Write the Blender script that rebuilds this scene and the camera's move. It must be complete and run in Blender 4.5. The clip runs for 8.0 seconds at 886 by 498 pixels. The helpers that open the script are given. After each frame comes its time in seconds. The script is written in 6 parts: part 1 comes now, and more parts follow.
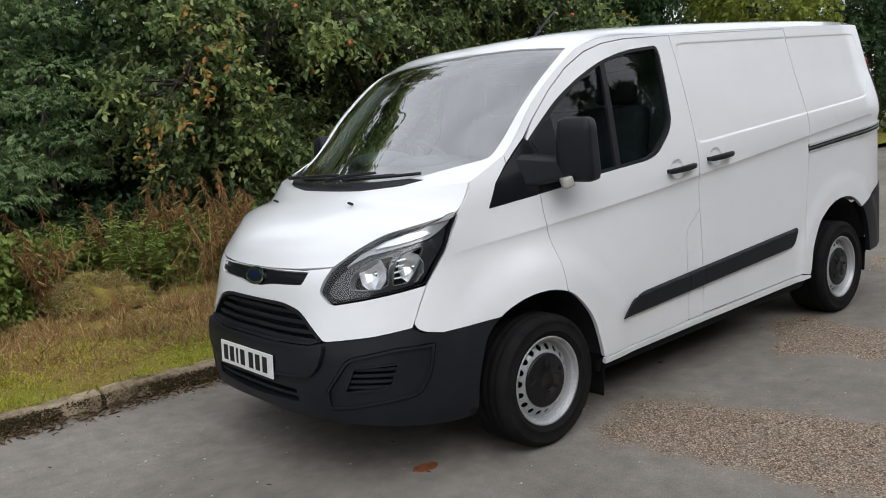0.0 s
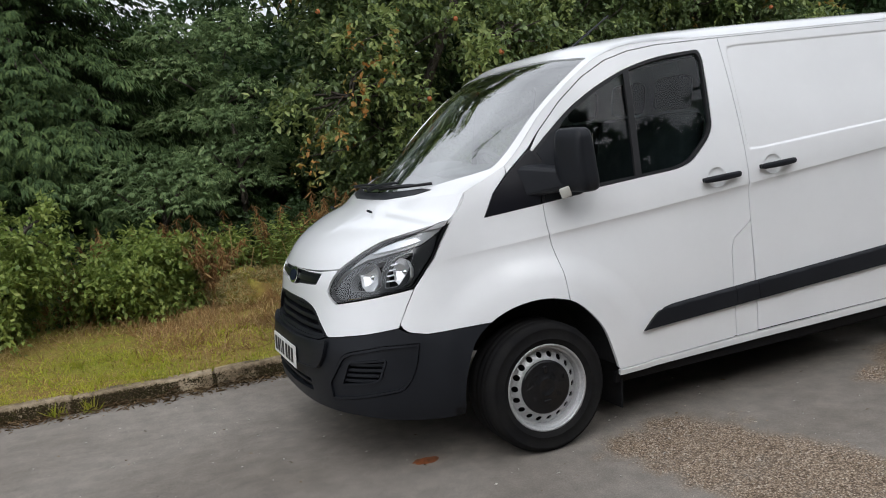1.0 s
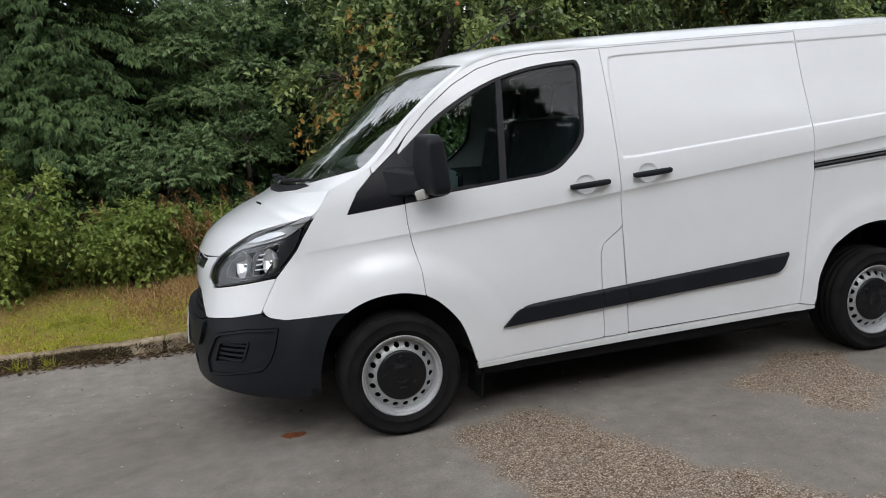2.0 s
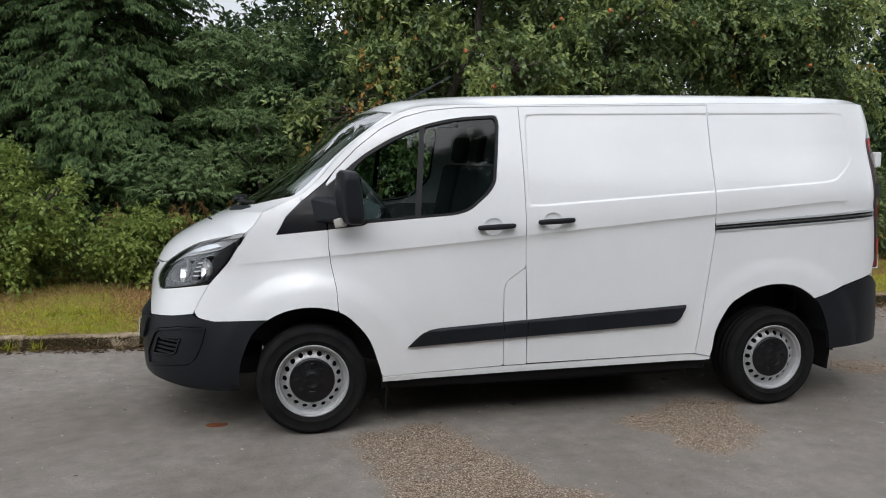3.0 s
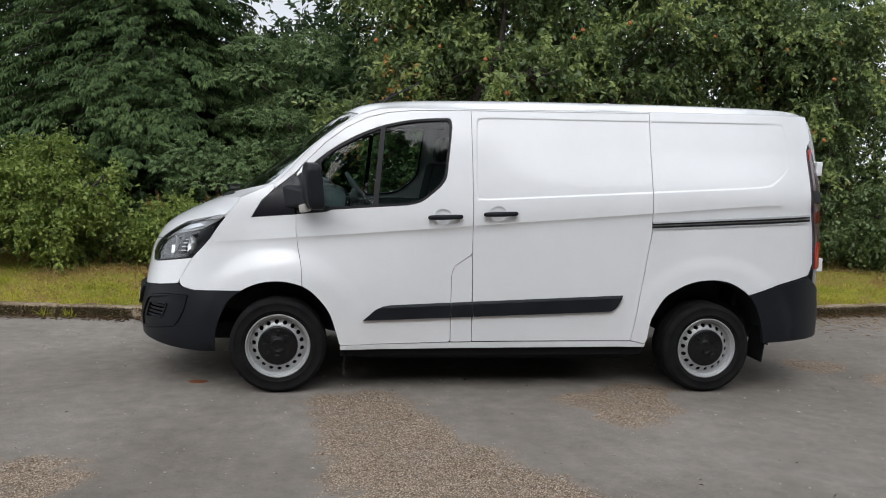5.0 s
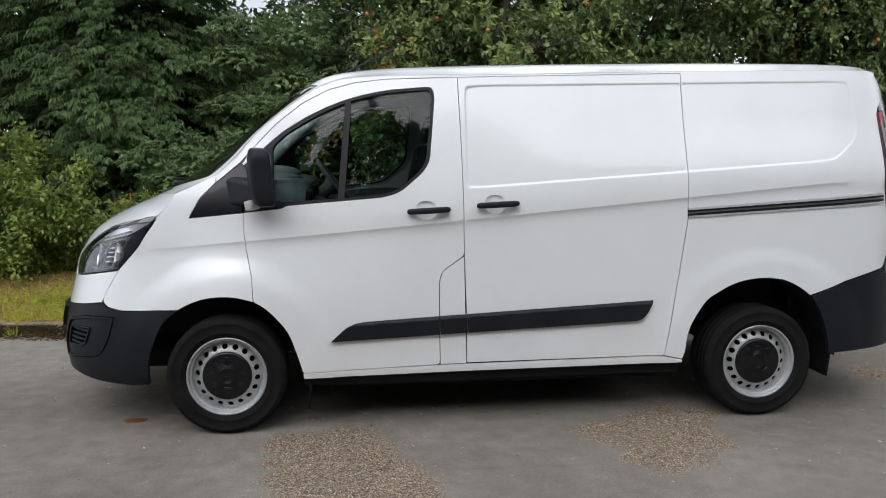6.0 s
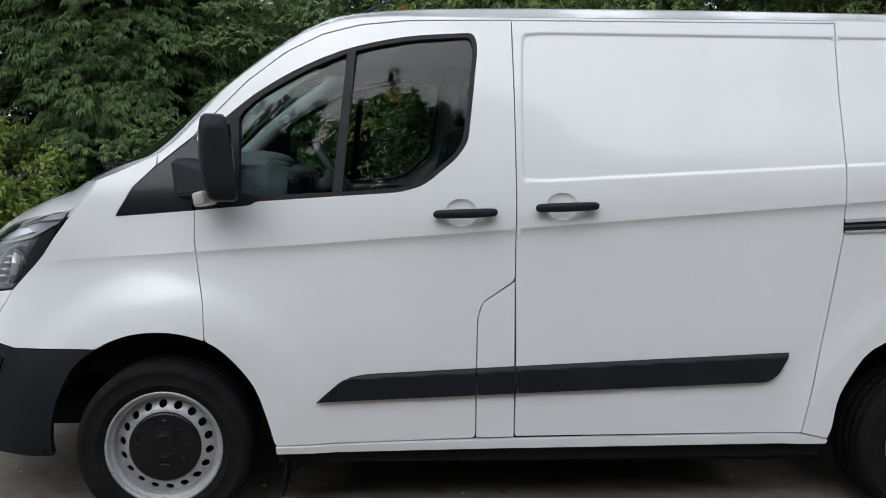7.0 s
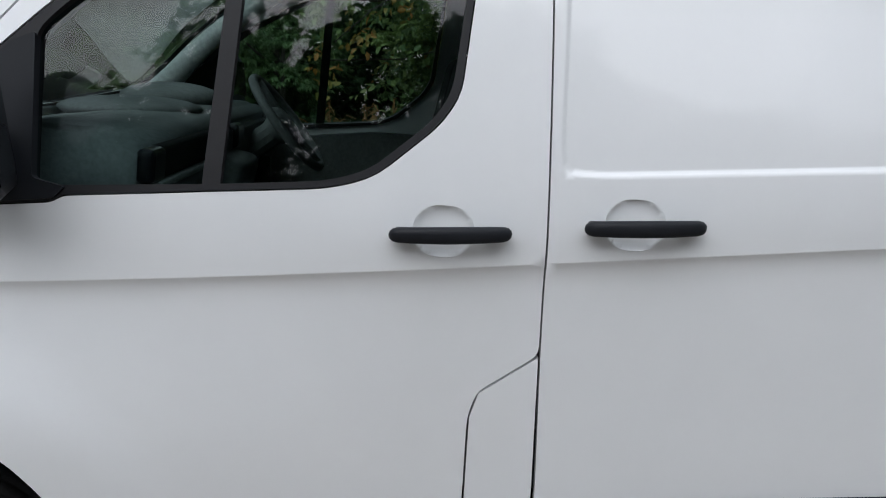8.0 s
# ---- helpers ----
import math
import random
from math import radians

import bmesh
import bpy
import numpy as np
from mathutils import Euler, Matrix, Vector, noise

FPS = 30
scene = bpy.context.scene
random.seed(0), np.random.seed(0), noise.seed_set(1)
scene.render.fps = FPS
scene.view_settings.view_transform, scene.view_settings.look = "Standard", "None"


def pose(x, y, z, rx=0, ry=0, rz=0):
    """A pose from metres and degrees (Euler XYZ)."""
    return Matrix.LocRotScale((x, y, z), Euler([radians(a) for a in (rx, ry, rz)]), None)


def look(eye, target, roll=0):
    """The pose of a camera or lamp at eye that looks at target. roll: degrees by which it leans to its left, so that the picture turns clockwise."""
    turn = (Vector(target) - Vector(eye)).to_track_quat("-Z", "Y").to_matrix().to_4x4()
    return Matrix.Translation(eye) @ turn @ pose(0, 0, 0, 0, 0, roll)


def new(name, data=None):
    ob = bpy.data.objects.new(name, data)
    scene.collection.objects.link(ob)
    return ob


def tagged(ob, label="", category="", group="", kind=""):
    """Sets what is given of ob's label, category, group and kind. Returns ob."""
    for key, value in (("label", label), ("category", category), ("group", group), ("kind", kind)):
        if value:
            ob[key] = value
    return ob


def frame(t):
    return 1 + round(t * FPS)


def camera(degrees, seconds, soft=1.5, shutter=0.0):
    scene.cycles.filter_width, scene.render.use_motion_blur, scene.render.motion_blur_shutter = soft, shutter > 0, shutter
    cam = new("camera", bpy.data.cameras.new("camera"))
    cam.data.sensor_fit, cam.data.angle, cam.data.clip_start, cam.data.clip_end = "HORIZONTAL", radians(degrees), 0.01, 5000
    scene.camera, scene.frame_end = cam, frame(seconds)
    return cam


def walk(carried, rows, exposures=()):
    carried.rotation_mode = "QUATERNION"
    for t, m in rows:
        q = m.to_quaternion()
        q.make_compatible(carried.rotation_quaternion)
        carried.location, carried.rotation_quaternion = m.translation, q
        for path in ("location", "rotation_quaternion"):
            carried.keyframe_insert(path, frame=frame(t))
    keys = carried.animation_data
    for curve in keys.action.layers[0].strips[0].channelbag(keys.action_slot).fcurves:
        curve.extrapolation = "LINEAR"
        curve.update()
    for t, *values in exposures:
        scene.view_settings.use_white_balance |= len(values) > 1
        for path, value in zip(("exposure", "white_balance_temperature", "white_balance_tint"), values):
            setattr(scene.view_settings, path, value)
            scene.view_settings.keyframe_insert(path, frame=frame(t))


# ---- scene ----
cam = camera(56.0, 8.0, soft=1.0)
PATH = [
    (0, (-2.687, -3.565, 1.547), (-1.433, -2.037, 1.239), -5.2),
    (0.5, (-2.264, -3.994, 1.503), (-1.133, -2.368, 1.225), -6.6),
    (1, (-1.805, -4.337, 1.485), (-1.064, -2.495, 1.240), -6.3),
    (1.5, (-1.313, -4.682, 1.526), (-0.763, -2.775, 1.284), -5.2),
    (2, (-0.883, -4.937, 1.551), (-0.335, -3.036, 1.252), -4.4),
    (2.2, (-0.689, -5.043, 1.524), (-0.177, -3.131, 1.236), -4.4),
    (3.3, (-0.201, -5.894, 1.573), (0.205, -3.945, 1.378), 1.9),
    (3.5, (-0.128, -6.054, 1.564), (0.259, -4.101, 1.375), 2.6),
    (4, (0.012, -6.435, 1.578), (0.372, -4.476, 1.392), 3.5),
    (4.2, (0.006, -6.500, 1.593), (0.363, -4.542, 1.394), 3.0),
    (5.3, (0.460, -6.182, 1.505), (0.703, -4.206, 1.300), 1.7),
    (5.5, (0.504, -5.954, 1.512), (0.756, -3.983, 1.283), 1.0),
    (6, (0.665, -5.341, 1.484), (0.881, -3.366, 1.252), 0.0),
    (6.5, (0.703, -4.648, 1.425), (0.881, -2.668, 1.204), 1.3),
    (7, (0.751, -3.948, 1.358), (0.911, -1.966, 1.150), 1.3),
    (7.5, (0.858, -3.233, 1.364), (0.947, -1.256, 1.076), 3.5),
    (8, (0.978, -2.545, 1.471), (1.073, -0.59, 1.059), 3.2),
]
EXPOSURES = [(0, -0.07, 6200, 11), (2, -0.06, 6190, 11), (3.5, -0.03, 6180, 11), (5.5, -0.01, 6170, 11), (6.5, -0.13, 6110, 10), (7.2, -0.24, 6010, 10), (8, -0.20, 6010, 10)]
walk(cam, [(t, look(eye, target, roll)) for t, eye, target, roll in PATH], EXPOSURES)

# ---- overcast daylight ----
world = bpy.data.worlds.new("overcast")
scene.world = world
world.use_nodes = True
wn, wl = world.node_tree.nodes, world.node_tree.links
sky = wn.new("ShaderNodeTexSky")
sky.sky_type, sky.sun_disc = "NISHITA", False
sky.sun_elevation, sky.sun_rotation = radians(40), radians(200)
sky.air_density, sky.dust_density, sky.ozone_density = 1.0, 7.0, 1.0
grey = wn.new("ShaderNodeHueSaturation")
grey.inputs["Saturation"].default_value = 0.25
wl.new(sky.outputs[0], grey.inputs["Color"])
cloud = wn.new("ShaderNodeMix")
cloud.data_type = "RGBA"
cloud.inputs[0].default_value = 0.55
cloud.inputs[7].default_value = (13.0, 13.3, 13.6, 1.0)
wl.new(grey.outputs[0], cloud.inputs[6])
# clouds brighter overhead than towards the horizon, with soft lighter and darker banks
toward = wn.new("ShaderNodeTexCoord")
split = wn.new("ShaderNodeSeparateXYZ")
wl.new(toward.outputs["Generated"], split.inputs[0])
rise = wn.new("ShaderNodeMapRange")
rise.inputs["To Min"].default_value, rise.inputs["To Max"].default_value = 0.96, 1.42
wl.new(split.outputs["Z"], rise.inputs["Value"])
banks = wn.new("ShaderNodeTexNoise")
banks.inputs["Scale"].default_value, banks.inputs["Detail"].default_value = 2.6, 5.0
wl.new(toward.outputs["Generated"], banks.inputs["Vector"])
patch = wn.new("ShaderNodeMapRange")
patch.inputs["From Min"].default_value, patch.inputs["From Max"].default_value = 0.3, 0.7
patch.inputs["To Min"].default_value, patch.inputs["To Max"].default_value = 0.70, 1.25
wl.new(banks.outputs["Fac"], patch.inputs["Value"])
lift = wn.new("ShaderNodeMath")
lift.operation = "MULTIPLY"
wl.new(rise.outputs[0], lift.inputs[0])
wl.new(patch.outputs[0], lift.inputs[1])
dome = wn.new("ShaderNodeVectorMath")
dome.operation = "SCALE"
wl.new(cloud.outputs[2], dome.inputs[0])
wl.new(lift.outputs[0], dome.inputs["Scale"])
wl.new(dome.outputs[0], wn["Background"].inputs["Color"])
wn["Background"].inputs["Strength"].default_value = 0.106
sun = new("sun", bpy.data.lights.new("sun", "SUN"))
sun.data.energy, sun.data.angle, sun.data.color = 1.05, radians(80), (1.0, 0.97, 0.93)
sun.matrix_world = look((-5, -15.5, 13.8), (0, 0, 0))

# ---- materials ----
def rgb(c):
    return (*c, 1.0)


def material(name, colour=(0.5, 0.5, 0.5), rough=0.5, metal=0.0, coat=0.0, spec=0.5):
    m = bpy.data.materials.new(name)
    m.use_nodes = True
    b = m.node_tree.nodes["Principled BSDF"]
    b.inputs["Base Color"].default_value = rgb(colour)
    b.inputs["Roughness"].default_value = rough
    b.inputs["Metallic"].default_value = metal
    b.inputs["Coat Weight"].default_value = coat
    b.inputs["Coat Roughness"].default_value = 0.04
    b.inputs["Specular IOR Level"].default_value = spec
    return m


def node(m, kind, **values):
    n = m.node_tree.nodes.new(kind)
    for key, value in values.items():
        n.inputs[key].default_value = value
    return n


def wire(m, a, b):
    m.node_tree.links.new(a, b)


def coords(m):
    return m.node_tree.nodes.new("ShaderNodeTexCoord").outputs["Object"]


def noise_of(m, scale, detail=4.0, rough=0.6, where=None):
    n = node(m, "ShaderNodeTexNoise", Scale=scale, Detail=detail, Roughness=rough)
    wire(m, where or coords(m), n.inputs["Vector"])
    return n.outputs["Fac"]


def ramp(m, fac, stops):
    r = m.node_tree.nodes.new("ShaderNodeValToRGB")
    e = r.color_ramp.elements
    while len(e) < len(stops):
        e.new(0.5)
    for i, (at, c) in enumerate(stops):
        e[i].position, e[i].color = at, rgb(c)
    wire(m, fac, r.inputs["Fac"])
    return r.outputs["Color"]


def blend(m, fac, a, b, mode="MIX"):
    n = m.node_tree.nodes.new("ShaderNodeMix")
    n.data_type, n.blend_type = "RGBA", mode
    for sock, v in ((n.inputs[0], fac), (n.inputs[6], a), (n.inputs[7], b)):
        if isinstance(v, (int, float)):
            sock.default_value = v
        elif isinstance(v, tuple):
            sock.default_value = rgb(v)
        else:
            wire(m, v, sock)
    return n.outputs[2]


def bump(m, height, strength=0.3, distance=0.01):
    n = node(m, "ShaderNodeBump", Strength=strength, Distance=distance)
    wire(m, height, n.inputs["Height"])
    wire(m, n.outputs[0], m.node_tree.nodes["Principled BSDF"].inputs["Normal"])


def base(m, colour=None, rough=None):
    b = m.node_tree.nodes["Principled BSDF"]
    if colour is not None:
        wire(m, colour, b.inputs["Base Color"])
    if rough is not None:
        wire(m, rough, b.inputs["Roughness"])


def island(m):
    return m.node_tree.nodes.new("ShaderNodeNewGeometry").outputs["Random Per Island"]


def speckled(name, a, b, scale, rough=0.8, relief=0.3, size=0.01, spec=0.3):
    """Two tones at a coarse and a fine scale, with fine relief."""
    m = material(name, a, rough, spec=spec)
    where = coords(m)
    coarse, fine = noise_of(m, scale, 5, 0.6, where), noise_of(m, scale * 18, 3, 0.6, where)
    c1 = ramp(m, coarse, ((0.3, a), (0.7, b)))
    c2 = ramp(m, fine, ((0.3, (0.72, 0.72, 0.72)), (0.7, (1.2, 1.2, 1.2))))
    base(m, blend(m, 0.7, c1, c2, "MULTIPLY"))
    bump(m, fine, relief, size)
    return m


def leafy(name, tones, rough=0.5, glow=0.35, spec=0.3):
    """Leaves: a tone for each leaf, and light that passes through the blade."""
    m = material(name, tones[0], rough, spec=spec)
    n = len(tones) - 1
    c = ramp(m, island(m), [(i / n, t) for i, t in enumerate(tones)])
    big = noise_of(m, 0.9, 2, 0.5)
    c = blend(m, 0.6, c, ramp(m, big, ((0.3, (0.65, 0.7, 0.65)), (0.7, (1.25, 1.2, 1.1)))), "MULTIPLY")
    base(m, c)
    t = m.node_tree.nodes.new("ShaderNodeBsdfTranslucent")
    wire(m, c, t.inputs["Color"])
    mix = node(m, "ShaderNodeMixShader", Fac=glow)
    out = m.node_tree.nodes["Material Output"]
    wire(m, m.node_tree.nodes["Principled BSDF"].outputs[0], mix.inputs[1])
    wire(m, t.outputs[0], mix.inputs[2])
    wire(m, mix.outputs[0], out.inputs["Surface"])
    return m


def glazed(name, tint, gloss_at=0.05):
    """A thin pane, the same from both sides: clear and tinted, with the gloss of glass."""
    m = bpy.data.materials.new(name)
    m.use_nodes = True
    n = m.node_tree.nodes
    n.remove(n["Principled BSDF"])
    clear, gloss = n.new("ShaderNodeBsdfTransparent"), n.new("ShaderNodeBsdfGlossy")
    clear.inputs["Color"].default_value = rgb(tint)
    gloss.inputs["Roughness"].default_value = 0.0
    face, power, span, mix = n.new("ShaderNodeLayerWeight"), n.new("ShaderNodeMath"), n.new("ShaderNodeMapRange"), n.new("ShaderNodeMixShader")
    face.inputs["Blend"].default_value = 0.5
    power.operation = "POWER"
    power.inputs[1].default_value = 2.7
    wire(m, face.outputs["Facing"], power.inputs[0])
    span.inputs["To Min"].default_value, span.inputs["To Max"].default_value = gloss_at, 1.0
    wire(m, power.outputs[0], span.inputs["Value"])
    wire(m, span.outputs[0], mix.inputs[0])
    wire(m, clear.outputs[0], mix.inputs[1])
    wire(m, gloss.outputs[0], mix.inputs[2])
    wire(m, mix.outputs[0], n["Material Output"].inputs["Surface"])
    return m


WHITE = material("white_paint", (0.76, 0.775, 0.785), 0.35, coat=1.0)
_w = coords(WHITE)
_dust = noise_of(WHITE, 2.2, 6, 0.65, _w)
base(WHITE, ramp(WHITE, _dust, ((0.3, (0.765, 0.775, 0.785)), (0.7, (0.805, 0.815, 0.825)))),
     ramp(WHITE, _dust, ((0.3, (0.3, 0.3, 0.3)), (0.75, (0.42, 0.42, 0.42)))))
PLASTIC = material("black_plastic", (0.010, 0.011, 0.013), 0.46, spec=0.22)
_p = noise_of(PLASTIC, 900, 2, 0.5)
bump(PLASTIC, _p, 0.12, 0.002)
_p2 = noise_of(PLASTIC, 3, 5, 0.6)
base(PLASTIC, ramp(PLASTIC, _p2, ((0.3, (0.009, 0.010, 0.013)), (0.75, (0.015, 0.017, 0.021)))),
     ramp(PLASTIC, _p2, ((0.3, (0.40, 0.40, 0.40)), (0.75, (0.54, 0.54, 0.54)))))
LAMPBLACK = material("lamp_black", (0.009, 0.009, 0.011), 0.35, spec=0.3)
LAMPPALE = material("pale_lamp_bezel", (0.40, 0.405, 0.415), 0.28, metal=0.15, coat=0.5)
LAMPBEZEL = material("dark_lamp_bezel", (0.024, 0.025, 0.027), 0.22, coat=0.6)
GLOSSBLACK = material("gloss_black", (0.007, 0.007, 0.010), 0.28, coat=0.3, spec=0.3)
CAPBLACK = material("cap_black", (0.008, 0.008, 0.009), 0.26, spec=0.35)
DARK = material("dark_cavity", (0.014, 0.014, 0.015), 0.85, spec=0.15)
LINER = speckled("arch_liner", (0.022, 0.023, 0.025), (0.036, 0.037, 0.040), 6, 0.75, 0.2, 0.003, 0.25)
SEAL = material("rubber_seal", (0.012, 0.012, 0.014), 0.55, spec=0.35)
CHROME = material("chrome", (0.78, 0.79, 0.80), 0.12, metal=1.0)
MIRROR = material("mirror_silver", (0.45, 0.46, 0.47), 0.03, metal=1.0)
RAILBRIGHT = material("bright_rail", (0.62, 0.63, 0.64), 0.35, metal=0.4)
ALLOY = material("rail_steel", (0.42, 0.43, 0.44), 0.3, metal=1.0)
STEEL = speckled("silver_wheel_paint", (0.40, 0.405, 0.41), (0.48, 0.485, 0.49), 6, 0.42, 0.05, 0.002, 0.5)
STEEL.node_tree.nodes["Principled BSDF"].inputs["Metallic"].default_value = 0.4
RUBBER = speckled("tyre_rubber", (0.009, 0.009, 0.010), (0.017, 0.0165, 0.016), 9, 0.9, 0.25, 0.003, 0.08)
GLASS = glazed("window_glass", (0.56, 0.67, 0.66), 0.037)
SCREEN = glazed("windscreen_glass", (0.80, 0.86, 0.82), 0.36)
LENS = glazed("lamp_lens", (0.95, 0.96, 0.97), 0.045)
REDLENS = material("red_lens", (0.42, 0.004, 0.006), 0.2, coat=0.3, spec=0.3)
SMOKE = material("smoked_lens", (0.12, 0.085, 0.085), 0.15, coat=0.5)
STOPLENS = material("dark_red_lens", (0.12, 0.008, 0.010), 0.2, coat=0.3)
LAMPCLEAR = material("clear_indicator", (0.42, 0.41, 0.37), 0.15, coat=0.8)
REFLECTOR = material("lamp_reflector", (0.88, 0.89, 0.90), 0.30, metal=0.85)
LAMPGREY = material("lamp_bezel", (0.20, 0.205, 0.21), 0.35, coat=0.5)
BLUE = material("badge_blue", (0.004, 0.008, 0.026), 0.45, spec=0.2)
PLATEWHITE = material("plate_white", (0.72, 0.72, 0.70), 0.4)
CABIN = speckled("cabin_plastic", (0.120, 0.130, 0.133), (0.160, 0.170, 0.172), 5, 0.6, 0.2, 0.002)
CABINGREY = speckled("cabin_trim_grey", (0.22, 0.23, 0.23), (0.28, 0.285, 0.28), 4, 0.7, 0.1, 0.002)
# pale grey cloth in itself; the dimness of the cab is put into its colour
DIMCLOTH = speckled("dimmed_headlining_cloth", (0.040, 0.050, 0.055), (0.052, 0.064, 0.070), 8, 0.95, 0.2, 0.002, 0.1)
PILLARGREY = speckled("pillar_trim_grey", (0.46, 0.49, 0.49), (0.54, 0.56, 0.56), 4, 0.7, 0.1, 0.002)
CLOTH = speckled("seat_cloth", (0.02, 0.021, 0.024), (0.04, 0.041, 0.045), 12, 0.9, 0.4, 0.004)
FRIT = material("screen_band", (0.01, 0.01, 0.011), 0.3)

# road: grey worn asphalt with pale stones in it, and the worn places where the coarse stone lies bare
ROAD = material("asphalt", (0.13, 0.125, 0.12), 0.85, spec=0.25)
_g = coords(ROAD)
_n1, _n2, _n3 = noise_of(ROAD, 0.55, 6, 0.62, _g), noise_of(ROAD, 9, 5, 0.7, _g), noise_of(ROAD, 170, 2, 0.6, _g)
_c = ramp(ROAD, _n1, ((0.34, (0.160, 0.142, 0.121)), (0.5, (0.203, 0.183, 0.160)), (0.68, (0.258, 0.236, 0.210))))
_c = blend(ROAD, 0.55, _c, ramp(ROAD, _n2, ((0.3, (0.66, 0.66, 0.66)), (0.7, (1.25, 1.23, 1.20)))), "MULTIPLY")
_c = blend(ROAD, 0.45, _c, ramp(ROAD, _n3, ((0.35, (0.62, 0.62, 0.62)), (0.55, (1.0, 1.0, 1.0)), (0.72, (1.55, 1.5, 1.42)))), "MULTIPLY")
_v = node(ROAD, "ShaderNodeTexVoronoi", Scale=135.0)
wire(ROAD, _g, _v.inputs["Vector"])
_peb = ramp(ROAD, _v.outputs["Color"], ((0.10, (0.155, 0.115, 0.082)), (0.45, (0.335, 0.252, 0.178)), (0.70, (0.510, 0.410, 0.305)), (0.95, (0.740, 0.650, 0.545))))
_peb = blend(ROAD, 1.0, _peb, ramp(ROAD, _v.outputs["Distance"], ((0.2, (1.0, 1.0, 1.0)), (0.7, (0.34, 0.32, 0.30)))), "MULTIPLY")
_att = ROAD.node_tree.nodes.new("ShaderNodeAttribute")
_att.attribute_name = "bare"
_isle = ramp(ROAD, noise_of(ROAD, 4.5, 5, 0.7, _g), ((0.36, (0.72, 0.72, 0.72)), (0.50, (1.0, 1.0, 1.0))))
_worn = blend(ROAD, 1.0, _att.outputs["Color"], _isle, "MULTIPLY")
base(ROAD, blend(ROAD, _worn, _c, _peb))
bump(ROAD, blend(ROAD, _worn, blend(ROAD, 0.5, _n3, _n2), _v.outputs["Distance"]), 0.5, 0.006)

STONE = material("loose_gravel", (0.3, 0.25, 0.2), 0.85, spec=0.25)
base(STONE, ramp(STONE, island(STONE), ((0.00, (0.150, 0.116, 0.086)), (0.35, (0.300, 0.222, 0.157)), (0.70, (0.425, 0.335, 0.250)), (1.00, (0.580, 0.520, 0.450)))))
CHIP = speckled("pale_stone", (0.42, 0.39, 0.35), (0.60, 0.57, 0.52), 40, 0.85, 0.2, 0.002)
KERB = material("kerb_concrete", (0.3, 0.28, 0.24), 0.9, spec=0.2)
_k = coords(KERB)
_k1, _k2 = noise_of(KERB, 5, 6, 0.7, _k), noise_of(KERB, 60, 4, 0.7, _k)
_oi = KERB.node_tree.nodes.new("ShaderNodeObjectInfo")
_kc = ramp(KERB, _k1, ((0.34, (0.060, 0.046, 0.028)), (0.47, (0.220, 0.172, 0.115)), (0.66, (0.44, 0.365, 0.265))))
_kc = blend(KERB, 0.8, _kc, ramp(KERB, _k2, ((0.3, (0.55, 0.55, 0.52)), (0.7, (1.25, 1.22, 1.18)))), "MULTIPLY")
_kc = blend(KERB, 0.5, _kc, ramp(KERB, _oi.outputs["Random"], ((0.0, (0.75, 0.73, 0.7)), (1.0, (1.2, 1.2, 1.2)))), "MULTIPLY")
base(KERB, _kc)
bump(KERB, _k2, 0.8, 0.012)
TURF = material("turf_soil", (0.1, 0.09, 0.04), 0.95, spec=0.1)
_t = coords(TURF)
_t1, _t2 = noise_of(TURF, 1.1, 5, 0.65, _t), noise_of(TURF, 28, 4, 0.7, _t)
_tc = ramp(TURF, _t1, ((0.40, (0.20, 0.205, 0.030)), (0.54, (0.245, 0.190, 0.050)), (0.66, (0.22, 0.130, 0.052))))
base(TURF, blend(TURF, 0.8, _tc, ramp(TURF, _t2, ((0.3, (0.5, 0.5, 0.5)), (0.7, (1.3, 1.3, 1.25)))), "MULTIPLY"))
bump(TURF, _t2, 0.8, 0.03)
GRASS = leafy("grass_blades", ((0.270, 0.320, 0.022), (0.380, 0.395, 0.040), (0.480, 0.430, 0.090), (0.330, 0.380, 0.030)), 0.6)
STRAW = leafy("dead_grass", ((0.36, 0.24, 0.095), (0.25, 0.145, 0.058), (0.44, 0.33, 0.145), (0.24, 0.19, 0.055)), 0.75, 0.2)
HEAP = leafy("mown_heap_grass", ((0.26, 0.24, 0.10), (0.36, 0.32, 0.15), (0.18, 0.18, 0.065), (0.44, 0.39, 0.22)), 0.8, 0.2, 0.1)
HAY = leafy("brown_hay", ((0.30, 0.175, 0.078), (0.20, 0.110, 0.050), (0.50, 0.36, 0.18), (0.16, 0.105, 0.048), (0.38, 0.26, 0.115)), 0.85, 0.15, 0.1)
FERN = leafy("withered_stems", ((0.290, 0.140, 0.048), (0.200, 0.104, 0.042), (0.350, 0.225, 0.095), (0.150, 0.088, 0.042)), 0.8, 0.25)
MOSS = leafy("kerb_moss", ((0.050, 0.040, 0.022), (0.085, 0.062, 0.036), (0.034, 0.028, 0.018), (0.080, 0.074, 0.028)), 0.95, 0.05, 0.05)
LITTER = leafy("leaf_litter", ((0.16, 0.10, 0.05), (0.09, 0.06, 0.035), (0.24, 0.16, 0.08), (0.06, 0.045, 0.03)), 0.85, 0.1)
# paler copy of the apple leaves: daylight on the outer sprays, put into the colour
LITLEAF = leafy("lit_apple_leaves", ((0.20, 0.27, 0.088), (0.29, 0.35, 0.125), (0.24, 0.31, 0.108), (0.36, 0.41, 0.165)), 0.42, 0.4, 0.35)
